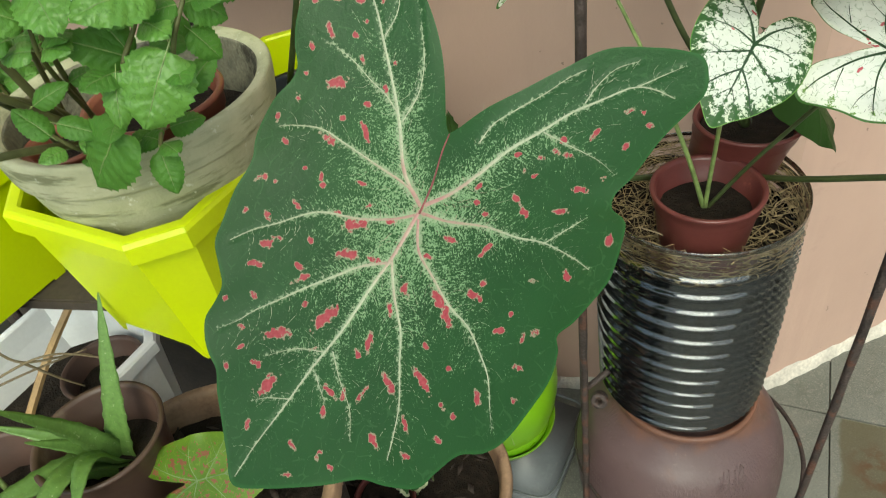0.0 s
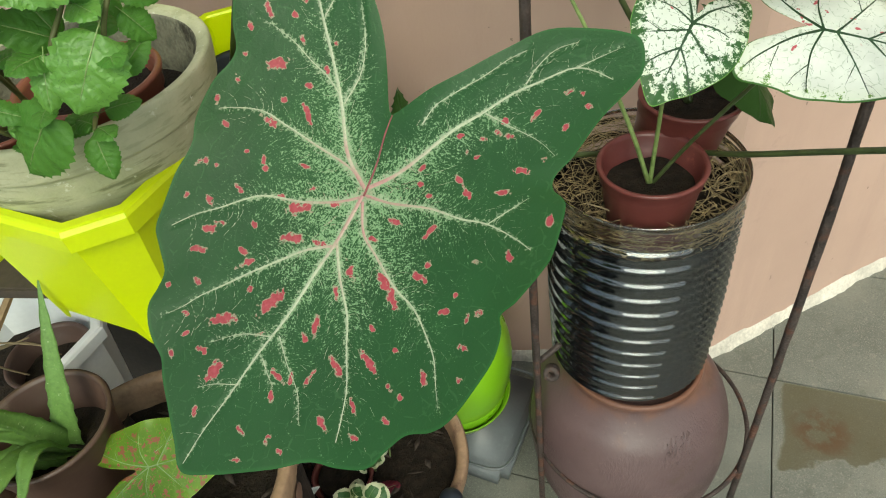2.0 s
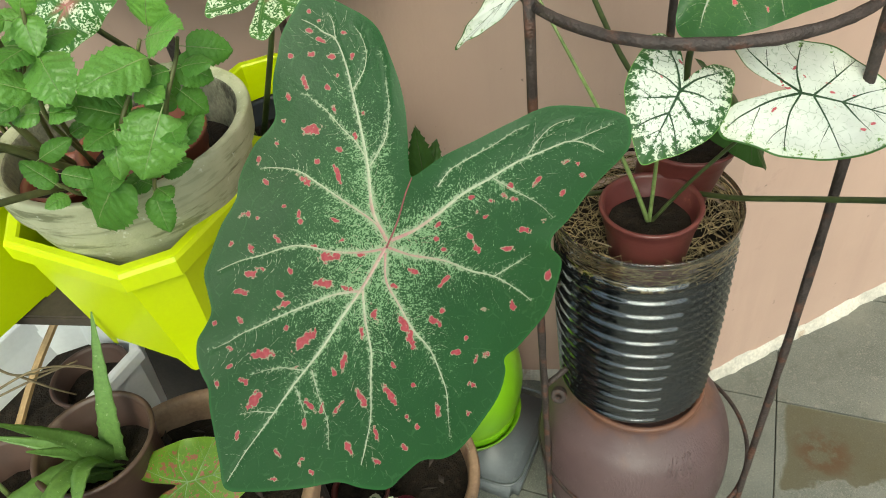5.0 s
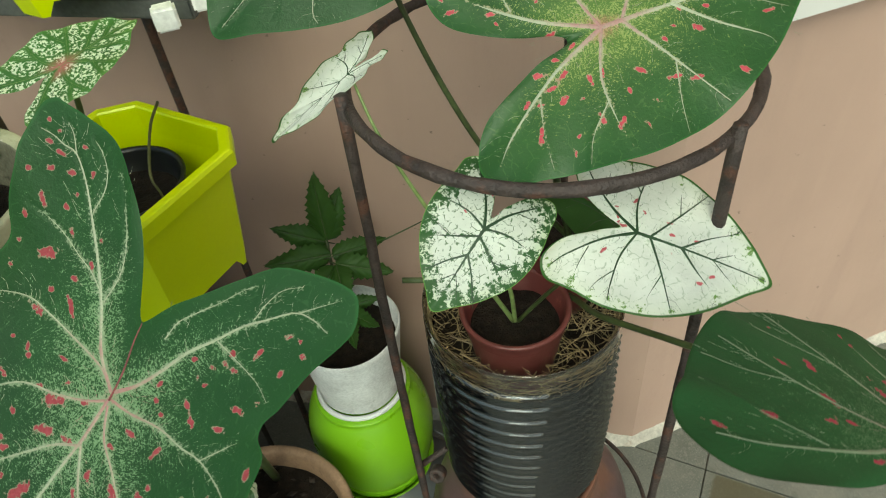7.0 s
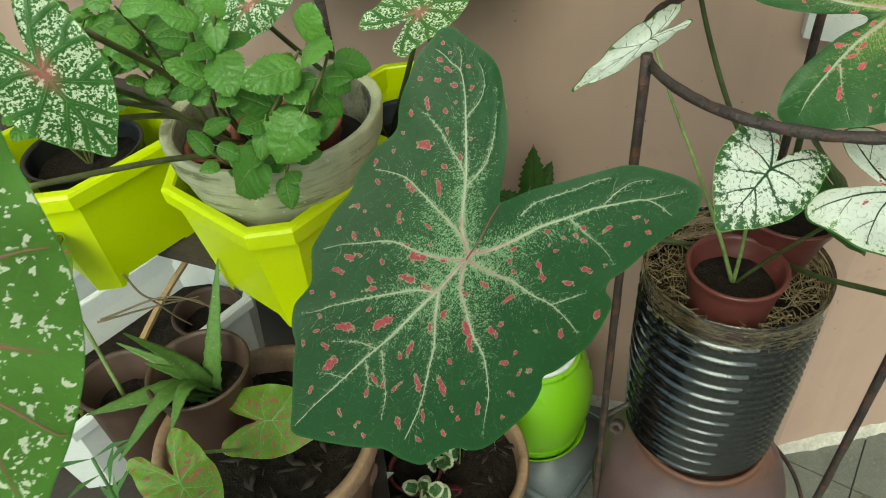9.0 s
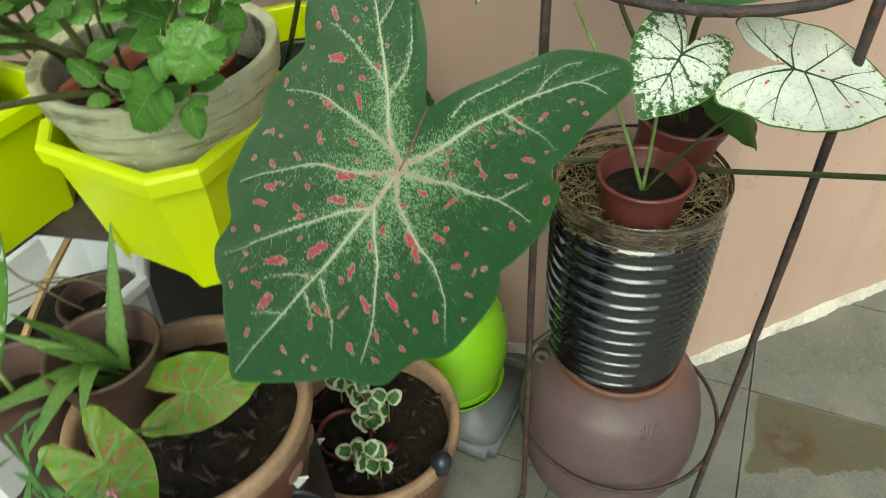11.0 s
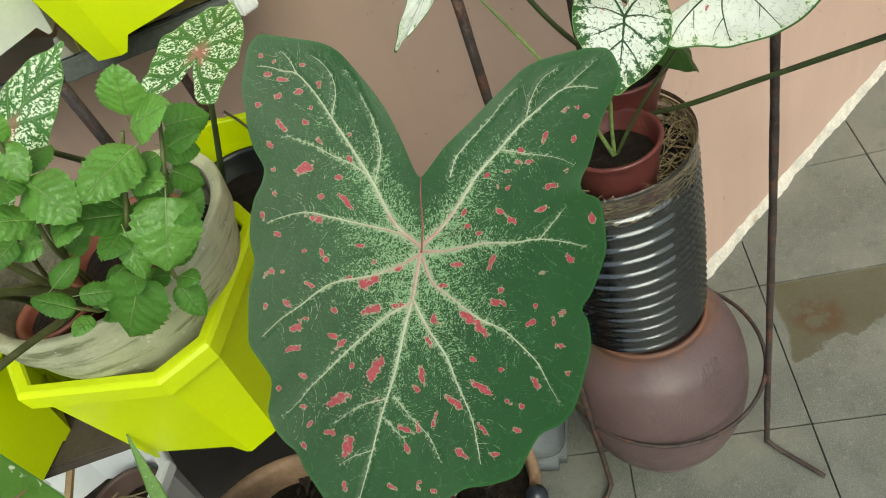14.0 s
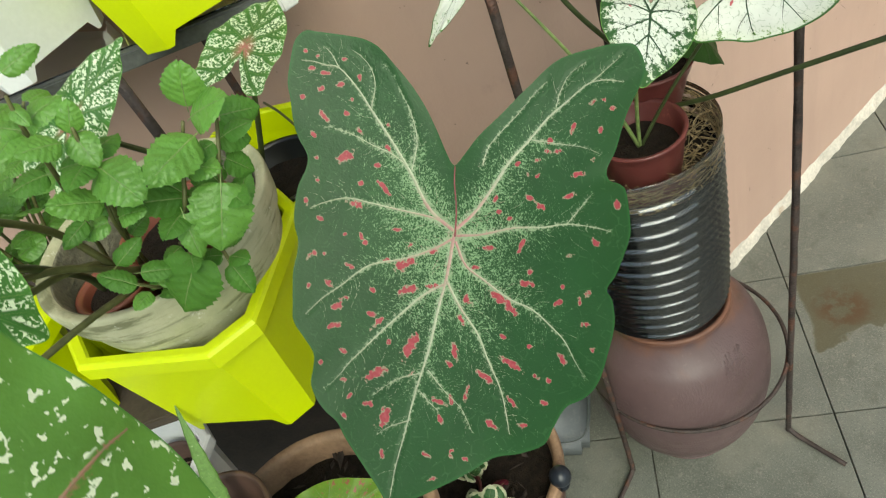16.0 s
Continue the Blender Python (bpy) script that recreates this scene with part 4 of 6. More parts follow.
bm = prism(bmesh.new(), [(LEFT_X, back_wall(LEFT_X)), (BEND_X, WALL_Y), (BEND_X + 0.04, WALL_Y + 0.12), (LEFT_X, back_wall(LEFT_X) + 0.14)], -0.02, WALL_TOP)
solo("wall_northwest", bm, M_WALL, "dusty pink painted plaster wall behind the plant rack", "wall", "structure")
# Past the corner, added unseen length keeps reflections on the bottle's right dark.
bm = prism(bmesh.new(), [(CORNER_X, WALL_Y), (CORNER_X + 2.2, WALL_Y - 2.81), (CORNER_X + 2.3, WALL_Y - 2.74), (CORNER_X + 0.12, WALL_Y + 0.12)], -0.02, WALL_TOP)
solo("wall_east", bm, M_WALL, "dusty pink painted plaster side wall with an added unseen stretch", "wall", "structure")
bm = prism(bmesh.new(), [(0.57, back_wall(0.57) - 0.02), (BEND_X - 0.012, WALL_Y - 0.03), (CORNER_X - 0.1, WALL_Y - 0.03), (CORNER_X - 0.1, WALL_Y + 0.05), (BEND_X, WALL_Y + 0.05), (0.60, back_wall(0.57) + 0.05)], DADO, DADO + 0.05)
solo("window_sill", bm, M_WHITEWALL, "white painted sill ledge along the wall", "sill", "structure")


def fillet(points):
    """An uneven strip of cement where wall and floor meet."""
    bm = bmesh.new()
    last = None
    for (x0, y0), (x1, y1) in zip(points, points[1:]):
        n = int(math.hypot(x1 - x0, y1 - y0) / 0.008)
        along = Vector((x1 - x0, y1 - y0, 0)).normalized()
        out = Vector((along.y, -along.x, 0))
        for i in range(n + 1):
            p = Vector((x0, y0, 0)) + along * (i * 0.008)
            h = 0.024 + 0.012 * noise.noise(p * 9) + 0.006 * noise.noise(p * 45)
            w = 0.012 + 0.006 * noise.noise(p * 14 + Vector((5, 0, 0))) + 0.003 * noise.noise(p * 60)
            row = [bm.verts.new(p + out * a + Vector((0, 0, z))) for a, z in ((-0.004, h), (0.003, h * 0.9), (w * 0.6, h * 0.4), (w, 0.004), (w + 0.002, -0.008))]
            if last:
                for k in range(4):
                    bm.faces.new((last[k], row[k], row[k + 1], last[k + 1]))
            last = row
    return bm


solo("baseboard", fillet([(LEFT_X, back_wall(LEFT_X)), (BEND_X, WALL_Y), (CORNER_X, WALL_Y), (CORNER_X + 0.88, WALL_Y - 1.12)]), M_FILLET, "uneven whitish cement fillet along the wall foot", "trim", "structure", smooth=True)

# ---- iron plant stand round the vase ----
STAND = (0.438, 0.454)
RING_R = 0.1515


def plant_stand():
    ob = thing("plant_stand", (STAND[0], STAND[1], 0), "tall rusty iron plant stand with two hoops and three legs", "plant stand")
    part("top_hoop", hoop(bmesh.new(), (*STAND, 0.935), RING_R, 0.0046, lump=0.3), M_IRON, ob)
    part("lower_hoop", hoop(bmesh.new(), (*STAND, 0.215), RING_R + 0.0005, 0.0032, lump=0.1), M_IRON, ob)
    for deg in (175.5, -67.0, 54.5):
        a = radians(deg)
        out = Vector((math.cos(a), math.sin(a), 0))
        turn = Vector((-math.sin(a), math.cos(a), 0))
        c = Vector((*STAND, 0))
        bm = bmesh.new()
        foot = Vector((0.0, -0.080, 0)) if deg < 0 else Vector((-0.080, -0.020, 0)) if deg > 100 else -turn * 0.05
        pts = [c + out * (RING_R + 0.004) + Vector((0, 0, 0.945)), c + out * (RING_R + 0.006) + Vector((0, 0, 0.6)), c + out * (RING_R + 0.004) + Vector((0, 0, 0.22)),
               c + out * (RING_R + 0.004) + Vector((0, 0, 0.04)), c + out * (RING_R + 0.004) + Vector((0, 0, 0.010))]
        tube(bm, pts, 0.0049, 0.0042, 10, 40, 0.2)
        leg = part("leg", bm, M_IRON, ob)
        fm = bmesh.new()
        p = c + out * (RING_R + 0.004) + Vector((0, 0, 0.010))
        tube(fm, [p + Vector((0, 0, 0.006)), p + foot * 0.25 + Vector((0, 0, -0.002)), p + foot * 1.2 + Vector((0, 0, -0.005))], 0.0044, 0.004, 8, 12, 0.1)
        part("foot", fm, M_IRON, leg)
    left = Vector((STAND[0] - RING_R + 0.004, STAND[1] + 0.024, 0.402))
    part("stub", tube(bmesh.new(), [left + Vector((-0.004, 0, 0.004)), left + Vector((0.012, -0.002, 0.014)), left + Vector((0.030, -0.004, 0.026))], 0.0042, 0.0038, 8, 8, 0.1), M_IRON, ob)
    nut = lathe([(0.0045, -0.007), (0.0095, -0.007), (0.0105, -0.0055), (0.0105, 0.0055), (0.0095, 0.007), (0.0045, 0.007), (0.0045, -0.007)], (0.0, 0.0), 20)
    turn = Euler((radians(64), 0, radians(-38))).to_matrix()
    for v in nut.verts:
        v.co = turn @ v.co + left + Vector((0.012, -0.012, -0.010))
    part("lock_nut", nut, M_IRON, ob, "dull iron ring nut")
    return ob


plant_stand()


# ---- clay vase and the cut bottle on it ----
VASE = (0.425, 0.459)


def clay_vase():
    ob = thing("clay_vase", (*VASE, 0), "large matte mauve-brown clay vase standing on the floor", "vase")
    prof = [(0.0, 0.001), (0.075, 0.001), (0.082, 0.004), (0.092, 0.03), (0.098, 0.046), (0.1015, 0.0475), (0.1015, 0.0515), (0.104, 0.056), (0.109, 0.0665), (0.1125, 0.068), (0.1125, 0.072), (0.122, 0.09), (0.133, 0.13), (0.1385, 0.17), (0.1395, 0.20), (0.1375, 0.235), (0.131, 0.27), (0.119, 0.30),
            (0.1045, 0.318), (0.0935, 0.333), (0.0885, 0.343), (0.0885, 0.350), (0.0900, 0.356), (0.0885, 0.3605), (0.083, 0.3590), (0.079, 0.345), (0.0, 0.343)]
    dense = [(p.x, p.y) for p in spline([(r, z, 0) for r, z in prof], 190)]
    part("body", lathe([p for p in dense if p[1] < 0.336], VASE, 96, 0.006), M_VASE, ob)
    lip = [p for p in dense if p[1] > 0.334]
    part("lip", lathe(lip, VASE, 96, 0.006), M_VASE, ob, "orange-brown worn lip")
    # rows of combed scratches on the shoulder
    bm = bmesh.new()
    rng = random.Random(4)
    for k in range(46):
        a0 = radians(-98) + rng.uniform(-0.16, 0.16)
        z = 0.297 + rng.uniform(-0.010, 0.010)
        pts = []
        for q in range(4):
            zz = z + (q - 1.5) * 0.006
            r = np.interp(zz, [0.235, 0.27, 0.30, 0.318], [0.1375, 0.131, 0.119, 0.106]) + 0.0004
            a = a0 + q * 0.018
            pts.append((VASE[0] + r * math.cos(a), VASE[1] + r * math.sin(a), zz))
        tube(bm, pts, 0.0010, 0.0005, 4, 6)
    part("scratched_mark", bm, M_VASE, ob, "combed scratches")
    return ob


clay_vase()
BOTTLE = (0.424, 0.471)


def cut_bottle():
    x, y = BOTTLE
    ob = thing("cut_water_bottle", (x, y, 0.361), "clear ribbed plastic bottle cut open and filled with black soil", "planter")
    prof = [(0.0, 0.364), (0.070, 0.3612), (0.083, 0.3616), (0.0930, 0.366), (0.0970, 0.3735)]
    ribs, low, high = 12, 0.379, 0.648
    for k in range(ribs * 16 + 1):
        z = low + (high - low) * k / (ribs * 16)
        rr = 0.1000 + 0.0040 * min(1, (z - low) / 0.12)
        prof.append((rr - 0.0042 + 0.0042 * ((1 + math.cos(2 * math.pi * k / 16)) / 2) ** 2.8, z))
    prof += [(0.1026, 0.653), (0.1032, 0.658), (0.1034, 0.665), (0.1024, 0.6655), (0.1018, 0.657)]
    bm = lathe(prof, BOTTLE, 192)
    for v in bm.verts:  # a strip of pressed lozenges breaks the ribs on one side
        a = math.atan2(v.co.y - y, v.co.x - x)
        r = math.hypot(v.co.x - x, v.co.y - y)
        edge = radians(-104) + 0.6 * (v.co.z - 0.5)
        if low < v.co.z < 0.640 and edge < a < radians(-20) and r > 0.08:
            want = 0.0985 + 0.0040 * min(1, (v.co.z - low) / 0.12) + 0.0017 * (math.cos(a * 32 + v.co.z * 250) * math.cos(a * 32 - v.co.z * 250))
            v.co.x, v.co.y = x + want * math.cos(a), y + want * math.sin(a)
    part("shell", bm, M_CLEAR, ob)
    inner = [(0.0, 0.3655)] + [(min(r, 0.0965 + 0.0045 * max(0.0, min(1.0, (z - low) / 0.12)) - 0.003) - 0.0015, z + 0.001) for r, z in prof[1:-5] if z < 0.612] + [(0.090, 0.616)]
    part("soil_fill", lathe(inner, BOTTLE, 96), M_LINER, ob, "black soil pressed against the plastic")
    part("soil", disc(BOTTLE, 0.0945, 0.617, 0.004, 10, 48), M_SOIL, ob)
    bm = bmesh.new()
    rng = random.Random(11)
    for k in range(650):  # tangled fibre on the soil, heaped to the lip
        a, q = rng.uniform(0, 2 * math.pi), 0.0975 * math.sqrt(rng.uniform(0.05, 1.0))
        h = rng.uniform(0, 2 * math.pi)
        long, bend = rng.uniform(0.010, 0.060), rng.uniform(-1.8, 1.8)
        zc = 0.618 + rng.uniform(0, 0.034) + 0.006 * (q / 0.0975) ** 2
        px, py, pts = x + q * math.cos(a), y + q * math.sin(a), []
        for f in range(4):
            d = math.hypot(px - x, py - y)
            if d > 0.0985:
                px, py = x + (px - x) * 0.0985 / d, y + (py - y) * 0.0985 / d
            pts.append((px, py, zc + rng.uniform(-1, 1) * 0.006))
            px, py, h = px + math.cos(h) * long / 3, py + math.sin(h) * long / 3, h + bend / 3
        tube(bm, pts, rng.choice((0.0003, 0.0004, 0.0006, 0.0009)), 0.0002, 4, 6)
    for k in range(420):  # fibre pressed against the clear lip
        a = rng.uniform(0, 2 * math.pi)
        span = rng.uniform(0.08, 0.4)
        z = 0.618 + 0.040 * rng.random() ** 0.8
        pts = [(x + 0.0985 * math.cos(a + f * span), y + 0.0985 * math.sin(a + f * span), z + rng.uniform(-1, 1) * 0.005) for f in (0, 0.5, 1)]
        tube(bm, pts, rng.choice((0.0003, 0.0005, 0.0007)), 0.0003, 4, 5)
    part("husk", bm, M_HUSK, ob, "tangled dry brown coconut fibre", kind="stuff")
    straw = Vector((0.337, 0.452, 0.664))  # a pale straw stuck over the lip
    part("straw", tube(bmesh.new(), [straw, straw + Vector((0.020, -0.016, -0.010)), straw + Vector((0.040, -0.040, -0.030))], 0.0008, 0.0006, 6, 10), M_TWIG, ob, "pale straw")
    return ob


cut_bottle()


def tipped(bm, foot, lean):
    """Leans a mesh about its foot: lean is how far it runs out, in x and y, for each metre of height."""
    for v in bm.verts:
        v.co.x += lean[0] * (v.co.z - foot)
        v.co.y += lean[1] * (v.co.z - foot)
    return bm


def nursery_pot(at, rim_z, r, tall, skin, label, soil=0.8, segs=56, lean=(0.0, 0.0)):
    x, y = at
    ob = thing("nursery_pot", (x, y, rim_z - tall), label, "plant pot", "small plastic plant pots")
    b = r * 0.74
    prof = [(0.0, rim_z - tall), (b - 0.004, rim_z - tall), (b, rim_z - tall + 0.004), (r - 0.0055, rim_z - 0.020), (r - 0.0035, rim_z - 0.0165), (r - 0.0028, rim_z - 0.006), (r - 0.0005, rim_z - 0.004), (r, rim_z - 0.002),
            (r - 0.0008, rim_z), (r - 0.004, rim_z - 0.0004), (r - 0.0062, rim_z - 0.004), (r - 0.0075, rim_z - 0.018), (r - 0.0095, rim_z - 0.02), (b, rim_z - tall * soil)]
    part("body", tipped(lathe(prof, at, segs), rim_z - tall, lean), skin, ob)
    zs = rim_z - tall * (1 - soil)
    rs = b + (r - 0.009 - b) * (1 - (rim_z - zs) / tall)
    part("soil", tipped(disc(at, rs, zs, 0.003, 8, 36, x * 50), rim_z - tall, lean), M_SOIL, ob)
    return ob


nursery_pot((0.3985, 0.4335), 0.700, 0.0535, 0.082, M_REDPOT, "small brick-red plastic pot sunk in coconut fibre", 0.68)
nursery_pot((0.466, 0.492), 0.722, 0.0545, 0.100, M_REDPOT, "brick-red plastic pot leaning in coconut fibre", 0.86, lean=(0.19, -0.10))


# ---- chamfered square planters ----
def octagon(at, a, ch, z, rot, more=0.0):
    """A square of half width a with cut corners; more: what its first axis is longer by."""
    q, e = a - ch, a + more
    pts = [(e, -q), (e, q), (e - ch, a), (ch - e, a), (-e, q), (-e, -q), (ch - e, -a), (e - ch, -a)]
    c, s = math.cos(rot), math.sin(rot)
    return [Vector((at[0] + x * c - y * s, at[1] + x * s + y * c, z)) for x, y in pts]


def planter(name, at, a, z_top, z_bot, skin, label, rot=radians(40.5), ch=0.030, taper=0.742, filled=None, more=0.0):
    """A tapered square planter with cut corners, a thick lip and four short feet at the corners."""
    ob = thing(name, (at[0], at[1], z_bot), label, "planter", "square planters with cut corners")
    bm = bmesh.new()
    lip = [octagon(at, a + da, ch + da * 0.3, z_top + dz, rot, more) for da, dz in ((-0.0065, -0.020), (0.0, -0.0185), (0.0008, -0.004), (-0.001, -0.0008), (-0.003, 0.0), (-0.009, 0.0), (-0.0105, -0.002), (-0.0115, -0.03))]
    rings = [[bm.verts.new(p) for p in ring] for ring in lip]
    for lo, hi in zip(rings, rings[1:]):
        for i in range(8):
            j = (i + 1) % 8
            bm.faces.new((lo[i], lo[j], hi[j], hi[i]))
    part("lip", bm, skin, ob, smooth=False)
    bm = bmesh.new()
    top = [bm.verts.new(p) for p in octagon(at, a - 0.0062, ch, z_top - 0.0198, rot, more)]
    low_pts = octagon(at, a * taper, ch * 0.64, z_bot, rot, more)
    low = [bm.verts.new(p) for p in low_pts]
    notch = 0.016
    for i in range(8):
        j = (i + 1) % 8
        if i % 2:  # the cut corners run down into the feet
            bm.faces.new((low[i], low[j], top[j], top[i]))
            continue
        ends = (0.05, 0.13)  # each long lower edge is raised between the feet
        rise = lambda f, h: low_pts[i].lerp(low_pts[j], f).lerp(top[i].co.lerp(top[j].co, f), h / (z_top - z_bot))
        v = [bm.verts.new(rise(f, h)) for f, h in ((ends[0], 0.0), (ends[1], notch), (1 - ends[1], notch), (1 - ends[0], 0.0))]
        bm.faces.new((low[i], v[0], v[1], v[2], v[3], low[j], top[j], top[i]))
    inside = [bm.verts.new(p) for p in octagon(at, a - 0.011, ch, z_top - 0.026, rot, more)]
    floor_in = [bm.verts.new(p) for p in octagon(at, a * taper - 0.003, ch * 0.62, z_bot + notch + 0.004, rot, more)]
    for i in range(8):
        j = (i + 1) % 8
        bm.faces.new((inside[i], inside[j], floor_in[j], floor_in[i]))
    bm.faces.new(floor_in)
    part("body", bm, skin, ob, smooth=False)
    if filled:
        bm = bmesh.new()
        ring = [bm.verts.new(p) for p in octagon(at, a - 0.014, ch, filled, rot, more)]
        bm.faces.new(ring)
        part("soil", bm, M_SOIL, ob)
    return ob


planter("square_planter", (-0.0576, 0.5507), 0.0942, 0.8475, 0.6975, M_LIME, "lime-green plastic planter holding a cement bowl")
planter("square_planter", (0.0845, 0.651), 0.0942, 0.829, 0.679, M_LIME, "lime-green plastic planter with a dark pot in it")
planter("square_planter", (-0.275, 0.665), 0.0942, 0.8475, 0.6975, M_LIME, "lime-green plastic planter at the rack's side")
planter("square_planter", (0.149, 0.790), 0.112, 1.085, 0.950, M_LIME, "lime-green plastic planter on the upper glass shelf", rot=radians(-6))
planter("square_planter", (-0.012, 0.940), 0.098, 1.085, 0.950, M_WHITEPLASTIC, "white plastic planter on the upper glass shelf", rot=radians(20))
planter("square_planter", (-0.3275, 0.6595), 0.100, 0.564, 0.420, M_WHITEPLASTIC, "long white plastic planter holding brown pots", ch=0.036, taper=0.80, filled=0.490, more=0.0715)
planter("square_planter", (-0.455, 0.860), 0.095, 0.590, 0.420, M_WHITEPLASTIC, "white plastic planter with a dark pot at the rack's back", rot=radians(40), ch=0.036, taper=0.8)


# ---- rack that carries the planters ----
def rack():
    """Stepped rack along the slanting wall: two shelves on uprights."""
    ob = thing("plant_rack", (0.0, 0.75, 0.0), "dark stepped plant rack with a clear upper shelf", "rack")
    along = Vector((-0.84, 0.545, 0))
    depth = Vector((0.545, 0.84, 0))
    p0 = Vector((0.205, 0.700, 0))

    def slab(start, long, wide, z, thick, bevel):
        bm = bmesh.new()
        block(bm, (0, 0, z - thick), (long, wide, z), bevel)
        for v in bm.verts:
            v.co = start + along * v.co.x + depth * v.co.y + Vector((0, 0, v.co.z))
        bmesh.ops.recalc_face_normals(bm, faces=bm.faces)
        return bm

    part("upper_shelf", slab(p0, 1.0, 0.19, 0.947, 0.006, 0.001), M_CLEAR, ob, "clear plastic shelf", smooth=False)
    part("shelf_rail", slab(p0 - depth * 0.008, 1.0, 0.012, 0.945, 0.020, 0.002), M_STEEL, ob, smooth=False)
    part("lower_shelf", slab(Vector((0.040, 0.628, 0)), 0.70, 0.22, 0.690, 0.018, 0.002), M_DARKWOOD, ob, smooth=False)
    part("front_shelf", slab(Vector((0.0, 0.475, 0)), 0.30, 0.16, 0.709, 0.014, 0.002), M_DARKWOOD, ob, smooth=False)
    # Added dark panel: keeps the gap under the shelves dark, hiding wall and floor.
    part("dark_backing", slab(Vector((0.070, 0.825, 0)), 0.90, 0.012, 0.672, 0.66, 0.002), M_DARKWOOD, ob, "dark backing added under the shelves", smooth=False)
    for x, y, top in ((0.147, 0.850, 0.94), (0.012, 0.664, 0.985), (-0.50, 1.0, 0.95), (0.06, 0.70, 0.68), (-0.03, 0.56, 0.70), (-0.33, 0.84, 0.68)):
        bm = bmesh.new()
        tube(bm, [(x, y, 0.0), (x, y, top * 0.5), (x, y, top)], 0.0055, 0.0055, 12, 10)
        part("upright", bm, M_IRON, ob)
    bm = bmesh.new()
    tube(bm, [(0.012, 0.664, 0.978), (0.012, 0.664, 0.985), (0.012, 0.664, 0.996)], 0.0068, 0.0060, 12, 6)
    part("cap", bm, M_IRON, ob)
    for x, z in ((0.180, 0.958), (0.214, 0.968)):
        bm = bmesh.new()
        block(bm, (x - 0.010, 0.628, z - 0.010), (x + 0.010, 0.640 + 0.004, z + 0.010), 0.002)
        part("end_clip", bm, M_TAG, ob, "white plastic clip", smooth=False)
    bm = bmesh.new()
    block(bm, (-0.60, 0.42, 0.398), (-0.215, 0.97, 0.418), 0.003)
    part("side_shelf", bm, M_DARKWOOD, ob, smooth=False)
    return ob


rack()


# ---- pots of the left side ----
def cement_bowl():
    at = (-0.050, 0.555)
    ob = thing("cement_bowl", (*at, 0.76), "weathered mossy cement bowl resting in a lime planter", "plant pot")
    prof = [(0.0, 0.765), (0.062, 0.765), (0.073, 0.785), (0.085, 0.826), (0.0935, 0.849), (0.0972, 0.866), (0.0976, 0.8715), (0.0990, 0.8735), (0.1028, 0.8755), (0.1040, 0.882), (0.1058, 0.8975), (0.1045, 0.9030), (0.0985, 0.9020), (0.0945, 0.8985), (0.0930, 0.893), (0.088, 0.86), (0.080, 0.83), (0.0, 0.826)]
    dense = [(p.x, p.y) for p in spline([(r, z, 0) for r, z in prof], 70)]
    lip = next(i for i, p in enumerate(dense) if i > 40 and p[0] < 0.0955)
    part("body", lathe(dense[:lip + 1], at, 80, 0.014, 3.0), M_CONCRETE, ob)
    part("inner_wall", lathe(dense[lip:], at, 80, 0.014, 3.0), M_INNERCEMENT, ob, "darker mottled inner face")
    part("soil", disc(at, 0.0872, 0.8535, 0.004, 8, 40, 7.0), M_SOIL, ob)
    return ob


cement_bowl()
nursery_pot((-0.036, 0.527), 0.904, 0.052, 0.072, M_TERRAPOT, "brick-red plastic pot of mint in a cement bowl", 0.8)
nursery_pot((-0.106, 0.548), 0.882, 0.034, 0.040, M_TERRAPOT, "small brick-red plastic pot crowded into a cement bowl", 0.8)
nursery_pot((0.0845, 0.651), 0.806, 0.062, 0.100, M_BLACKPLASTIC, "dark grey plastic pot inside a lime planter", 0.75)
nursery_pot((-0.455, 0.860), 0.592, 0.060, 0.15, M_BLACKPLASTIC, "black plastic pot inside a white planter", 0.85)
nursery_pot((-0.275, 0.665), 0.835, 0.066, 0.105, M_BLACKPLASTIC, "dark plastic pot inside a lime planter", 0.8)


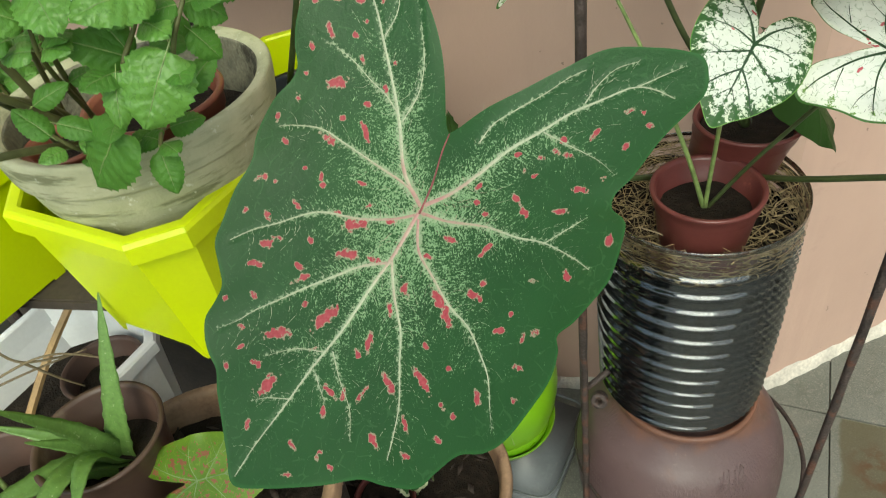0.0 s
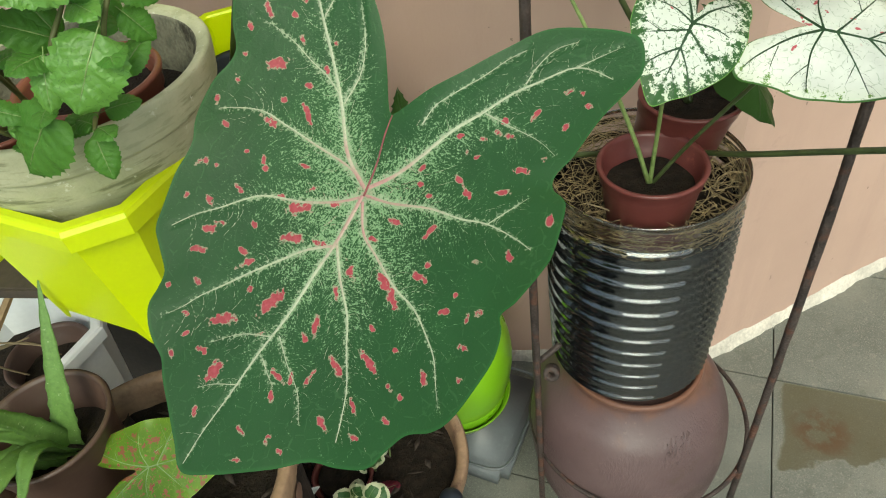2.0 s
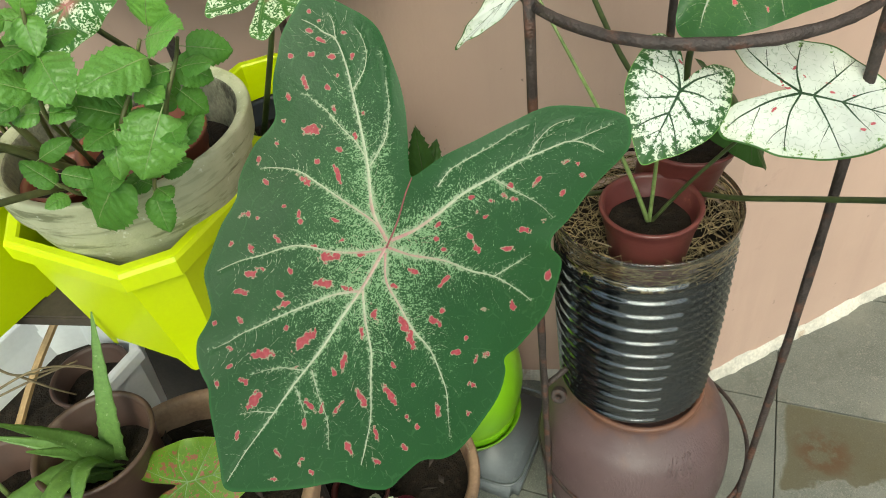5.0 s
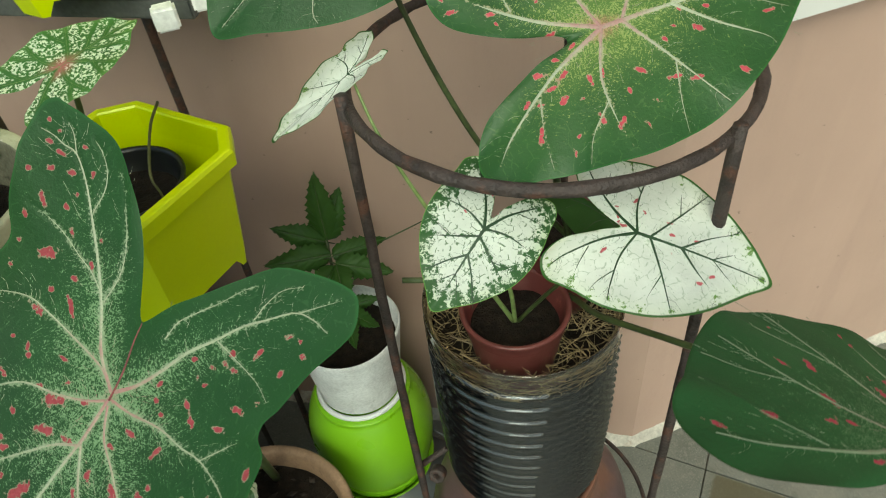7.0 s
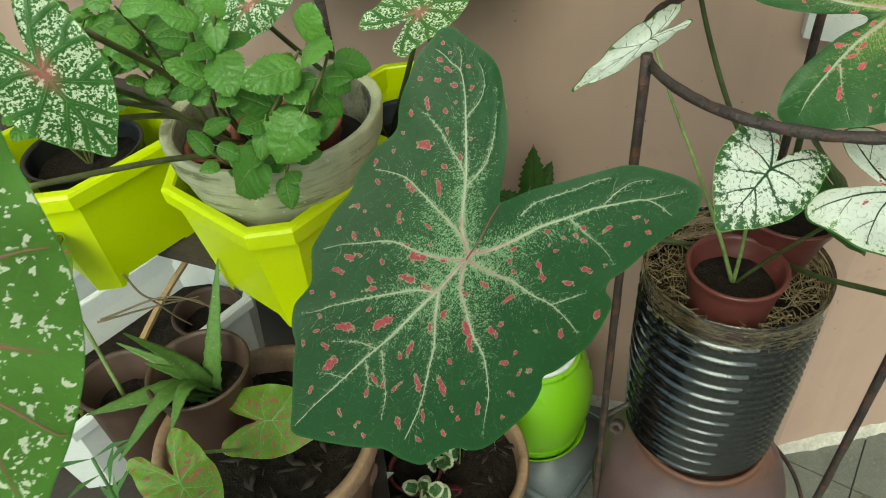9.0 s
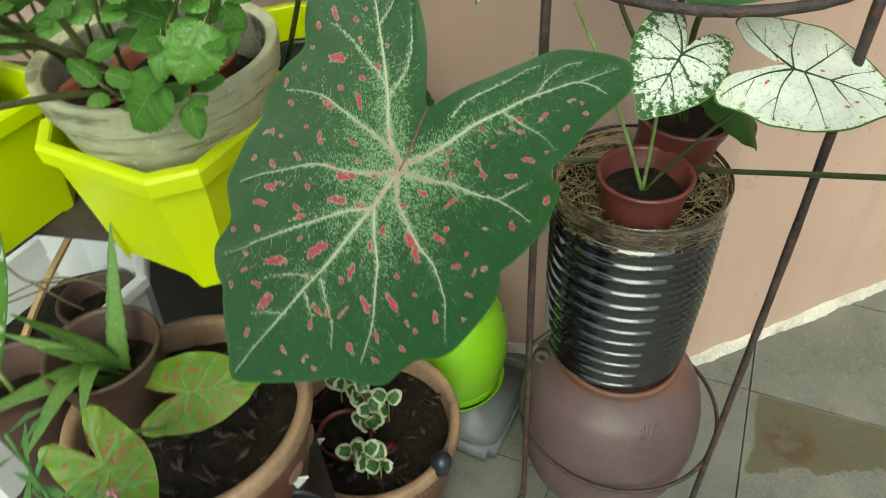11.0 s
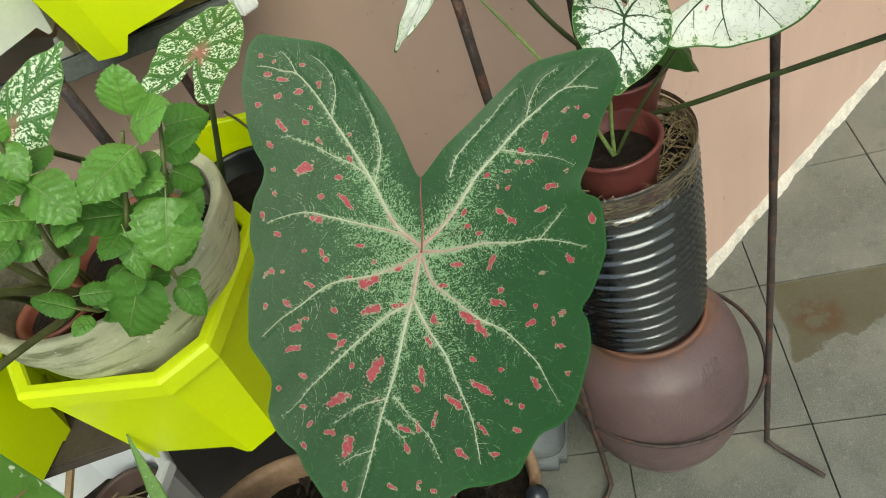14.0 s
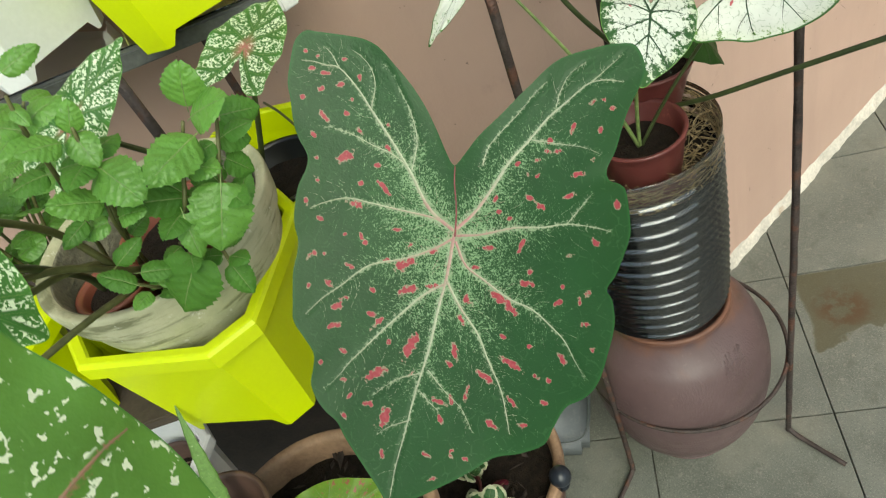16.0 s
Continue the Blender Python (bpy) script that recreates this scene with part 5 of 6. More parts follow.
def clay_pot(at, rim_z, r, tall, label, pattern):
    ob = thing("clay_pot", (*at, rim_z - tall), label, "plant pot", "glazed clay pots")
    b = rim_z - tall
    body = [(0.0, b), (r * 0.62, b), (r * 0.66, b + 0.006), (r * 0.80, b + tall * 0.35), (r * 0.90, b + tall * 0.68), (r * 0.94, rim_z - 0.026)]
    part("body", lathe([(p.x, p.y) for p in spline([(q, z, 0) for q, z in body], 36)], at, 80), M_CLAY, ob)
    rim = [(r * 0.93, rim_z - 0.028), (r * 0.985, rim_z - 0.024), (r, rim_z - 0.014), (r * 0.995, rim_z - 0.004), (r * 0.975, rim_z), (r * 0.92, rim_z - 0.001), (r * 0.885, rim_z - 0.008), (r * 0.86, rim_z - 0.03), (r * 0.80, rim_z - 0.07)]
    part("rim", lathe([(p.x, p.y) for p in spline([(q, z, 0) for q, z in rim], 30)], at, 80), M_CLAYRIM, ob, "thick bare clay rim")
    part("soil", disc(at, r * 0.87, rim_z - 0.032, 0.005, 10, 48, at[0] * 30), M_SOIL, ob)
    bm = bmesh.new()
    rng = random.Random(int(r * 1e4))
    for k in range(70):
        a, q, h = rng.uniform(0, 6.28), r * 0.84 * math.sqrt(rng.random()), rng.uniform(0, 6.28)
        mid = Vector((at[0] + q * math.cos(a), at[1] + q * math.sin(a), rim_z - 0.027 + rng.uniform(0, 0.004)))
        d, w = Vector((math.cos(h), math.sin(h), rng.uniform(-0.3, 0.3))) * rng.uniform(0.004, 0.016), Vector((-math.sin(h), math.cos(h), 0.2)) * rng.uniform(0.001, 0.005)
        ring = [bm.verts.new(mid + v + Vector((0, 0, z))) for v, z in ((-d, 0), (-w, 0.002), (d, 0.001), (w, 0.0))]
        bm.faces.new(ring)
        top = [bm.verts.new(v.co + Vector((0, 0, 0.0009))) for v in ring]
        bm.faces.new(top)
        for e in range(4):
            bm.faces.new((ring[e], ring[(e + 1) % 4], top[(e + 1) % 4], top[e]))
    part("litter", bm, M_LITTER, ob, "crumbled dead leaves", kind="stuff")
    count = 16 if pattern == "ovals" else 90
    bm = bmesh.new()
    for i in range(count):
        a = 2 * math.pi * i / count
        z = rim_z - (0.062 if pattern == "ovals" else 0.046)
        rr = r * (0.925 if pattern == "ovals" else 0.935) + 0.0006
        tall_half, wide_half, n = (0.0075, 0.019 / r, 12) if pattern == "ovals" else (0.005, 0.0013 / r, 6)
        ring = []
        for q in range(n):
            b2 = 2 * math.pi * q / n
            aa = a + wide_half * math.cos(b2) * 0.8 + (0.0 if pattern == "ovals" else 0.02 * math.sin(b2))
            zz = z + tall_half * math.sin(b2)
            r2 = rr - (z - zz) * -0.16
            ring.append(bm.verts.new((at[0] + r2 * math.cos(aa), at[1] + r2 * math.sin(aa), zz)))
        mid = bm.verts.new((at[0] + (rr + 0.0012) * math.cos(a), at[1] + (rr + 0.0012) * math.sin(a), z))
        for q in range(n):
            bm.faces.new((ring[q], ring[(q + 1) % n], mid))
    part("stamped_band", bm, M_CLAYOVAL, ob, "pale stamped marks round the pot")
    return ob


BIG = (-0.135, 0.440)
clay_pot(BIG, 0.572, 0.128, 0.205, "wide brown clay pot with a thick rim and stamped ovals", "ovals")
SMALLCLAY = (0.060, 0.535)
clay_pot(SMALLCLAY, 0.296, 0.133, 0.245, "tan-rimmed brown clay pot with cream-edged seedlings", "dashes")
bm = bmesh.new()
block(bm, (-0.25, 0.33, 0.345), (-0.02, 0.56, 0.367), 0.004)
pl = thing("low_stool", (-0.135, 0.445, 0.0), "dark wooden stool under the wide clay pot", "stool")
part("seat", bm, M_DARKWOOD, pl, smooth=False)
for sx in (-0.235, -0.035):
    for sy in (0.345, 0.545):
        bm = bmesh.new()
        block(bm, (sx - 0.012, sy - 0.012, 0.0), (sx + 0.012, sy + 0.012, 0.346), 0.002)
        part("leg", bm, M_DARKWOOD, pl, smooth=False)
bm = bmesh.new()
block(bm, (-0.02, 0.455, 0.0), (0.14, 0.615, 0.050), 0.004)
solo("brick_support", bm, M_DARKWOOD, "dark damp block under the small clay pot", "block", smooth=False, at=(0.06, 0.535, 0))
nursery_pot((-0.190, 0.479), 0.652, 0.057, 0.105, M_BROWNPOT, "brown plastic pot of aloe standing in a clay pot", 0.60)
nursery_pot((-0.232, 0.700), 0.530, 0.050, 0.095, M_BROWNPOT, "brown plastic pot in the white planter", 0.7)
nursery_pot((-0.287, 0.500), 0.635, 0.045, 0.216, M_BROWNPOT, "tall brown plastic pot beside the white planter", 0.8)
for x, y, z in ((-0.078, 0.313, 0.470), (-0.215, 0.250, 0.43), (-0.335, 0.315, 0.42), (-0.150, 0.205, 0.36)):
    nursery_pot((x, y), z, 0.055, z, M_BLACKPLASTIC, "tall black plastic grow pot on the floor", 0.9)
bm = bmesh.new()
bmesh.ops.create_uvsphere(bm, u_segments=24, v_segments=16, radius=0.015)
for v in bm.verts:
    v.co = Vector((0.126 + v.co.x, 0.415 + v.co.y, 0.316 + v.co.z * 1.05))
kb = thing("rubber_bulb", (0.126, 0.415, 0.296), "small blue-black rubber bulb on the clay rim", "bulb")
part("bulb", bm, M_RUBBER, kb)
bm = bmesh.new()
tube(bm, [(0.126, 0.415, 0.290), (0.124, 0.418, 0.300), (0.126, 0.415, 0.305)], 0.010, 0.008, 14, 6)
part("neck", bm, M_RUBBER, kb)


# ---- lime jar with the white pot on it ----
JAR = (0.256, 0.700)
TRAY = (0.272, 0.662)


def lime_jar():
    tray = thing("grey_tray", (*TRAY, 0), "shallow grey plastic tray on the floor", "tray")
    bm = bmesh.new()
    block(bm, (-0.103, -0.095, 0.0), (0.103, 0.095, 0.080), 0.016)
    for v in bm.verts:
        a = radians(40)
        x, y = v.co.x * (0.85 + v.co.z * 1.6), v.co.y * (0.85 + v.co.z * 1.6)
        v.co = Vector((TRAY[0] + x * math.cos(a) - y * math.sin(a), TRAY[1] + x * math.sin(a) + y * math.cos(a), v.co.z))
    part("body", bm, M_GREYPLASTIC, tray)
    bm = bmesh.new()
    pts = []
    for i in range(41):
        b = 2 * math.pi * i / 40
        k = 1 / (abs(math.cos(b)) ** 6 + abs(math.sin(b)) ** 6) ** (1 / 6)
        x, y = 0.101 * k * math.cos(b), 0.093 * k * math.sin(b)
        a = radians(40)
        pts.append((TRAY[0] + x * math.cos(a) - y * math.sin(a), TRAY[1] + x * math.sin(a) + y * math.cos(a), 0.0805))
    tube(bm, pts, 0.0028, 0.0028, 6, 120)
    part("rolled_edge", bm, M_GREYPLASTIC, tray)
    ob = thing("lime_jar", (*JAR, 0.081), "upturned lime-green plastic pot standing in its saucer", "pot")
    saucer = [(0.0, 0.082), (0.062, 0.082), (0.068, 0.086), (0.0755, 0.104), (0.0765, 0.107), (0.0745, 0.108), (0.066, 0.090), (0.0, 0.088)]
    part("saucer", lathe([(r * 1.22, z) for r, z in saucer], JAR, 56), M_GREENJARDARK, ob, "olive-green saucer")
    prof = [(0.072, 0.090), (0.081, 0.096), (0.0855, 0.116), (0.0850, 0.122), (0.0870, 0.126), (0.0945, 0.155), (0.0995, 0.190), (0.0995, 0.220), (0.0955, 0.250), (0.0865, 0.278), (0.0755, 0.298), (0.068, 0.308), (0.0, 0.310)]
    part("body", lathe([(p.x, p.y) for p in spline([(r, z, 0) for r, z in prof], 60)], JAR, 64), M_GREENJAR, ob)
    part("white_collar", hoop(bmesh.new(), (*JAR, 0.312), 0.0655, 0.0042, 56, 8), M_WHITEPLASTIC, ob, "white ring at the top")
    pot = thing("white_pot", (*JAR, 0.314), "small white textured pot standing on the lime jar", "plant pot")
    prof = [(0.0, 0.315), (0.060, 0.315), (0.0625, 0.319), (0.065, 0.345), (0.070, 0.390), (0.0765, 0.440), (0.0778, 0.449), (0.0758, 0.451), (0.073, 0.447), (0.068, 0.415), (0.0, 0.415)]
    part("body", lathe(prof, JAR, 40, 0.02, 5.0), M_WHITEPOT, pot)
    part("soil", disc(JAR, 0.0685, 0.420, 0.004, 6, 32), M_SOIL, pot)


lime_jar()

# ---- plants ----
HERO_J = Vector((0.0929, 0.3264, 0.8732))
HERO_V = Vector((-0.7644, -0.2318, -0.6017))
HERO_N = Vector((-0.4875, -0.4030, 0.7746))


def stalk(ob, pts, r0, r1, skin, name="stalk", label=""):
    return part(name, tube(bmesh.new(), pts, r0, r1, 10, 30), skin, ob, label)


hero = thing("caladium", (*SMALLCLAY, 0.27), "large dark green caladium leaf with red spots and pale veins", "plant", "caladium leaves")
blade(hero, HERO_J, HERO_J + HERO_V * 0.188, HERO_N, M_HERO, M_VEIN, HERO_RIM, HERO_VEINS, HERO_FORKS, dish=(1.568, 0.655), twist=-0.343, droop=3.0, wave=0.8,
      spots=[(x, y, h * 0.97, a) for x, y, h, a in SPOTS_LEFT_LOBE + SPOTS_LEFT_SIDE + SPOTS_TIP_SIDE + SPOTS_RIGHT_SIDE + SPOTS_RIGHT_LOBE], width=0.95, turns=480, rings=90, seed=3, label="dark green blade with red spots")
HERO_X = HERO_N.cross(HERO_V).normalized()
stalk(hero, [HERO_J + HERO_X * x + HERO_V * y + HERO_N * z for x, y, z in ((-0.003, 0.001, 0.0003), (-0.006, -0.018, 0.0004), (-0.011, -0.036, 0.0010), (-0.013, -0.048, 0.0016))], 0.0007, 0.0004, M_REDLINE, "sinus_seam", "dark red seam")
stalk(hero, [HERO_J - HERO_N * 0.003, HERO_J + Vector((0.02, 0.03, -0.03)), (0.11, 0.47, 0.62), (0.095, 0.625, 0.262)], 0.0035, 0.006, M_DARKSTALK)

STEM = Vector((0.400, 0.436, 0.668))
wl = thing("caladium", (0.400, 0.436, 0.668), "young caladium with white leaves veined in green", "plant", "caladium leaves")
blade(wl, (0.338, 0.343, 0.897), (0.289, 0.313, 0.874), (-0.12, -0.62, 0.77), M_WHITELEAF_GREEN, M_VEINGREEN, broad=1.08, dish=(-0.9, -1.2), wave=2.5, some=3, width=2.3, fine=0.75, turns=220, rings=44, seed=5, dashed=0.1)
blade(wl, (0.443, 0.324, 0.866), (0.511, 0.259, 0.850), (-0.08, -0.46, 0.88), M_WHITELEAF, M_VEINGREEN, broad=1.0, dish=(-0.9, -0.6), wave=2.5, some=12, sizes=(5, 6, 8), apart=14, band=(0.25, 0.75), lobes=0.82, width=1.9, fine=0.75, turns=220, rings=44, seed=8, dashed=0.15)
stalk(wl, [(0.338, 0.345, 0.895), (0.352, 0.375, 0.85), (0.388, 0.42, 0.74), STEM], 0.0016, 0.0023, M_PALESTALK)
stalk(wl, [(0.443, 0.325, 0.864), (0.441, 0.355, 0.825), (0.423, 0.41, 0.73), STEM], 0.0016, 0.0023, M_DARKSTALK)
blade(wl, (0.295, 0.489, 0.947), (0.229, 0.502, 0.900), (-0.30, -0.62, 0.72), M_WHITELEAF, M_VEINGREEN, broad=0.27, lobes=0.62, dish=(2.2, 0.15), wave=7, width=1.7, turns=180, rings=34, seed=14, label="white blade veined in green")
stalk(wl, [(0.297, 0.489, 0.945), (0.305, 0.455, 0.905), (0.334, 0.432, 0.828), (0.369, 0.430, 0.745), STEM], 0.0010, 0.0026, M_PALESTALK)

tall = thing("caladium", (0.485, 0.486, 0.705), "tall caladium with spotted leaves on long thin stalks", "plant", "caladium leaves")
CROWN = Vector((0.485, 0.486, 0.705))
blade(tall, (0.436, 0.378, 0.996), (0.565, 0.347, 1.026), (-0.41, -0.49, 0.77), M_LIGHTHERO, M_VEIN, broad=1.07, dish=(0.6, -0.6), wave=3, some=54, sizes=(3.5, 4, 5, 6, 7), apart=11, band=(0.3, 0.93), width=1.5, turns=300, rings=60, seed=12, label="bright green blade with red spots")
blade(tall, (0.335, 0.520, 1.080), (0.215, 0.480, 1.000), (-0.2, -0.75, 0.6), M_HERO, M_VEIN, dish=(0.4, 0.3), wave=3, some=20, width=1.0, turns=160, rings=30, seed=13)
blade(tall, (0.473, 0.122, 0.882), (0.590, 0.202, 0.803), (-0.24, -0.31, 0.92), M_DULLHERO, M_VEINDIM, broad=1.17, dish=(-0.4, -0.3), wave=2, some=34, sizes=(4, 5, 6, 7), apart=12, band=(0.3, 0.92), width=1.3, fine=0.8, turns=240, rings=44, seed=15)
stalk(tall, [(0.436, 0.380, 0.994), (0.438, 0.41, 0.95), (0.45, 0.46, 0.84), CROWN], 0.0022, 0.004, M_DARKSTALK)
stalk(tall, [(0.335, 0.521, 1.078), (0.345, 0.52, 0.99), (0.40, 0.50, 0.84), CROWN], 0.0017, 0.0032, M_DARKSTALK)
stalk(tall, [(0.472, 0.123, 0.878), (0.508, 0.150, 0.842), (0.496, 0.199, 0.816), (0.465, 0.310, 0.758), (0.4505, 0.372, 0.724), (0.454, 0.430, 0.690), (0.436, 0.480, 0.672), (0.400, 0.501, 0.670), (0.374, 0.505, 0.676), (0.313, 0.519, 0.690)], 0.0026, 0.0032, M_DARKSTALK)
# drooping dark old leaf on the rim of the rear pot
blade(tall, (0.490, 0.430, 0.775), (0.535, 0.400, 0.705), (0.2, -0.8, 0.4), M_DARKLEAF, M_DARKSTALK, broad=0.5, dish=(-3, -1), wave=4, width=1.0, turns=80, rings=16, seed=16, feather=False)

pinks = thing("caladium", (-0.06, 0.66, 0.80), "caladium with white-flecked leaves and rose-pink hearts", "plant", "caladium leaves")
ROOT = Vector((0.06, 0.665, 0.775))
blade(pinks, (0.101, 0.572, 0.967), (0.160, 0.608, 0.979), (-0.31, -0.49, 0.82), M_PINKHEART, M_VEINPALE, broad=0.84, dish=(0.5, -0.5), wave=4, width=0.5, turns=180, rings=34, seed=21)
blade(pinks, (-0.048, 0.570, 0.998), (0.019, 0.560, 1.035), (-0.10, -0.70, 0.70), M_PINKHEART, M_VEINPALE, broad=0.52, dish=(-1.5, -0.5), wave=4, width=0.5, turns=180, rings=34, seed=22)
blade(pinks, (-0.159, 0.382, 1.046), (-0.135, 0.370, 0.984), (0.18, -0.84, 0.51), M_PINKHEART, M_VEINPALE, broad=0.9, dish=(0.5, -0.5), wave=4, width=0.5, turns=180, rings=34, seed=23)
stalk(pinks, [(0.101, 0.573, 0.965), (0.097, 0.59, 0.93), (0.075, 0.63, 0.84), ROOT], 0.0020, 0.0034, M_DARKSTALK)
stalk(pinks, [(-0.048, 0.572, 0.996), (-0.03, 0.59, 0.96), (0.04, 0.64, 0.84), ROOT], 0.0020, 0.0034, M_DARKSTALK)
stalk(pinks, [(-0.159, 0.384, 1.044), (-0.13, 0.43, 1.0), (-0.115, 0.52, 0.92), (-0.112, 0.545, 0.885)], 0.0022, 0.0034, M_DARKSTALK)

for line in ([(-0.130, 0.40, 1.06), (-0.104, 0.46, 0.992), (-0.092, 0.475, 0.94), (-0.085, 0.52, 0.885)], [(-0.165, 0.42, 1.01), (-0.118, 0.46, 0.967), (-0.086, 0.48, 0.922), (-0.075, 0.53, 0.885)],
             [(-0.175, 0.40, 1.0), (-0.121, 0.465, 0.960), (-0.092, 0.49, 0.93), (-0.09, 0.54, 0.885)], [(-0.215, 0.40, 0.955), (-0.138, 0.445, 0.932), (-0.099, 0.47, 0.915), (-0.085, 0.52, 0.885)]):
    stalk(pinks, line, 0.0024, 0.0030, M_MINTSTEM)

near = thing("caladium", (-0.26, 0.36, 0.80), "light green caladium leaf with white blotches and rose veins", "plant", "caladium leaves")
blade(near, (-0.154, 0.168, 1.048), (-0.143, 0.120, 0.947), (0.35, -0.82, 0.45), M_NEARLEAF, M_VEINDUSTY, broad=0.81, dish=(-1.0, -0.5), forks=[], feather=False, wave=2.5, width=1.9, turns=220, rings=40, seed=31)
stalk(near, [(-0.154, 0.170, 1.046), (-0.175, 0.20, 1.03), (-0.24, 0.36, 0.88), (-0.29, 0.55, 0.80)], 0.003, 0.0045, M_DARKSTALK)

limes = thing("caladium", (-0.11, 0.43, 0.545), "small caladium with yellow-green leaves flushed brick red", "plant", "caladium leaves")
blade(limes, (-0.122, 0.411, 0.624), (-0.051, 0.388, 0.637), (-0.14, -0.52, 0.84), M_LIMELEAF, M_VEINPALE, broad=0.85, dish=(-0.8, -0.5), wave=5, some=44, width=1.2, turns=200, rings=40, seed=41)
blade(limes, (-0.184, 0.317, 0.681), (-0.159, 0.286, 0.636), (0.07, -0.75, 0.66), M_LIMELEAF, M_VEINPALE, broad=0.90, dish=(-0.8, -0.5), wave=5, some=18, width=1.2, turns=180, rings=36, seed=42)
stalk(limes, [(-0.122, 0.412, 0.622), (-0.115, 0.44, 0.61), (-0.115, 0.45, 0.545)], 0.0014, 0.0022, M_PALESTALK)
stalk(limes, [(-0.184, 0.318, 0.679), (-0.18, 0.36, 0.66), (-0.13, 0.43, 0.545)], 0.0014, 0.0022, M_PALESTALK)

# mint in the cement bowl
mint = thing("mint_plant", (-0.022, 0.525, 0.885), "bushy mint with crinkled toothed leaves in a cement bowl", "plant")
MINT_STEMS = [[(0.017, 0.405, 1.018), (0.011, 0.410, 1.003), (-0.003, 0.407, 0.982), (-0.012, 0.422, 0.954), (-0.024, 0.535, 0.886)],
              [(-0.003, 0.410, 1.021), (-0.019, 0.418, 0.992), (-0.036, 0.419, 0.965), (-0.040, 0.53, 0.886)],
              [(-0.053, 0.422, 1.051), (-0.057, 0.422, 1.036), (-0.063, 0.425, 1.007), (-0.069, 0.447, 0.972), (-0.080, 0.545, 0.875)],
              [(-0.067, 0.415, 1.007), (-0.072, 0.437, 0.974), (-0.074, 0.540, 0.875)],
              [(-0.051, 0.406, 0.942), (-0.046, 0.429, 0.942), (-0.045, 0.525, 0.886)],
              [(-0.087, 0.429, 0.941), (-0.077, 0.440, 0.921), (-0.07, 0.53, 0.875)],
              [(-0.034, 0.404, 0.923), (-0.031, 0.428, 0.923), (-0.03, 0.525, 0.886)],
              [(-0.068, 0.427, 1.082), (-0.073, 0.431, 1.061), (-0.079, 0.455, 1.012), (-0.10, 0.55, 0.875)]]
for line in MINT_STEMS:
    stalk(mint, line, 0.0011, 0.0019, M_MINTSTEM, "stem")
# foot and tip of each leaf, its width over its length, and whether it is young
MINT_TOP = [((0.003, 0.407, 1.028), (0.012, 0.400, 1.055), 0.89, 1), ((-0.000, 0.402, 1.025), (0.017, 0.377, 1.035), 0.86, 1),
            ((-0.003, 0.404, 1.013), (-0.043, 0.387, 1.015), 0.66, 1), ((0.020, 0.421, 1.005), (0.046, 0.420, 0.994), 0.78, 0),
            ((-0.009, 0.394, 0.982), (-0.035, 0.385, 0.948), 0.88, 1), ((0.011, 0.417, 0.998), (0.029, 0.416, 0.982), 0.90, 0),
            ((0.007, 0.416, 0.981), (0.018, 0.415, 0.961), 0.80, 0), ((0.003, 0.437, 0.985), (-0.018, 0.429, 0.965), 0.75, 0),
            ((-0.038, 0.404, 0.975), (-0.047, 0.393, 0.949), 0.58, 1), ((-0.028, 0.414, 0.977), (-0.059, 0.413, 0.999), 0.56, 0)]
MINT_MIDDLE = [((-0.027, 0.416, 0.977), (-0.038, 0.424, 1.007), 0.55, 0), ((-0.057, 0.416, 1.028), (-0.052, 0.384, 1.011), 0.80, 1),
               ((-0.067, 0.412, 1.009), (-0.091, 0.408, 1.029), 0.63, 1), ((-0.063, 0.418, 1.049), (-0.084, 0.410, 1.061), 0.68, 1),
               ((-0.055, 0.424, 1.047), (-0.057, 0.410, 1.029), 0.82, 1), ((-0.056, 0.422, 1.048), (-0.046, 0.419, 1.065), 0.75, 1),
               ((-0.088, 0.429, 0.961), (-0.066, 0.425, 0.969), 0.55, 0), ((-0.051, 0.403, 0.944), (-0.080, 0.417, 0.908), 0.85, 0)]
MINT_LOW = [((-0.034, 0.404, 0.923), (-0.035, 0.394, 0.899), 0.69, 0), ((-0.087, 0.427, 0.942), (-0.101, 0.439, 0.959), 0.63, 0),
            ((-0.080, 0.423, 0.950), (-0.060, 0.416, 0.939), 0.60, 0), ((-0.062, 0.430, 1.092), (-0.039, 0.426, 1.095), 0.55, 1),
            ((-0.070, 0.428, 1.075), (-0.069, 0.418, 1.066), 0.66, 1), ((-0.081, 0.424, 1.057), (-0.081, 0.423, 1.069), 0.78, 1),
            ((-0.083, 0.427, 0.999), (-0.103, 0.424, 0.995), 0.62, 0), ((-0.023, 0.441, 0.986), (-0.013, 0.445, 1.005), 0.85, 0),
            ((-0.007, 0.410, 0.952), (0.014, 0.418, 0.965), 0.66, 0)]
for i, (a, b, broad, young) in enumerate(MINT_TOP + MINT_MIDDLE + MINT_LOW):
    up = Vector((-0.05, -0.01, 1.2)) - Vector(a)
    up = up.normalized() + Vector((0.22 * math.sin(i * 2.1), 0.1 * math.cos(i * 1.3), 0.45 + 0.2 * math.cos(i)))
    a, b = Vector(a), Vector(b)
    mint_leaf(mint, a, b, up, M_MINT if young else M_MINTOLD, broad, 50 + i, sharp=0.72)


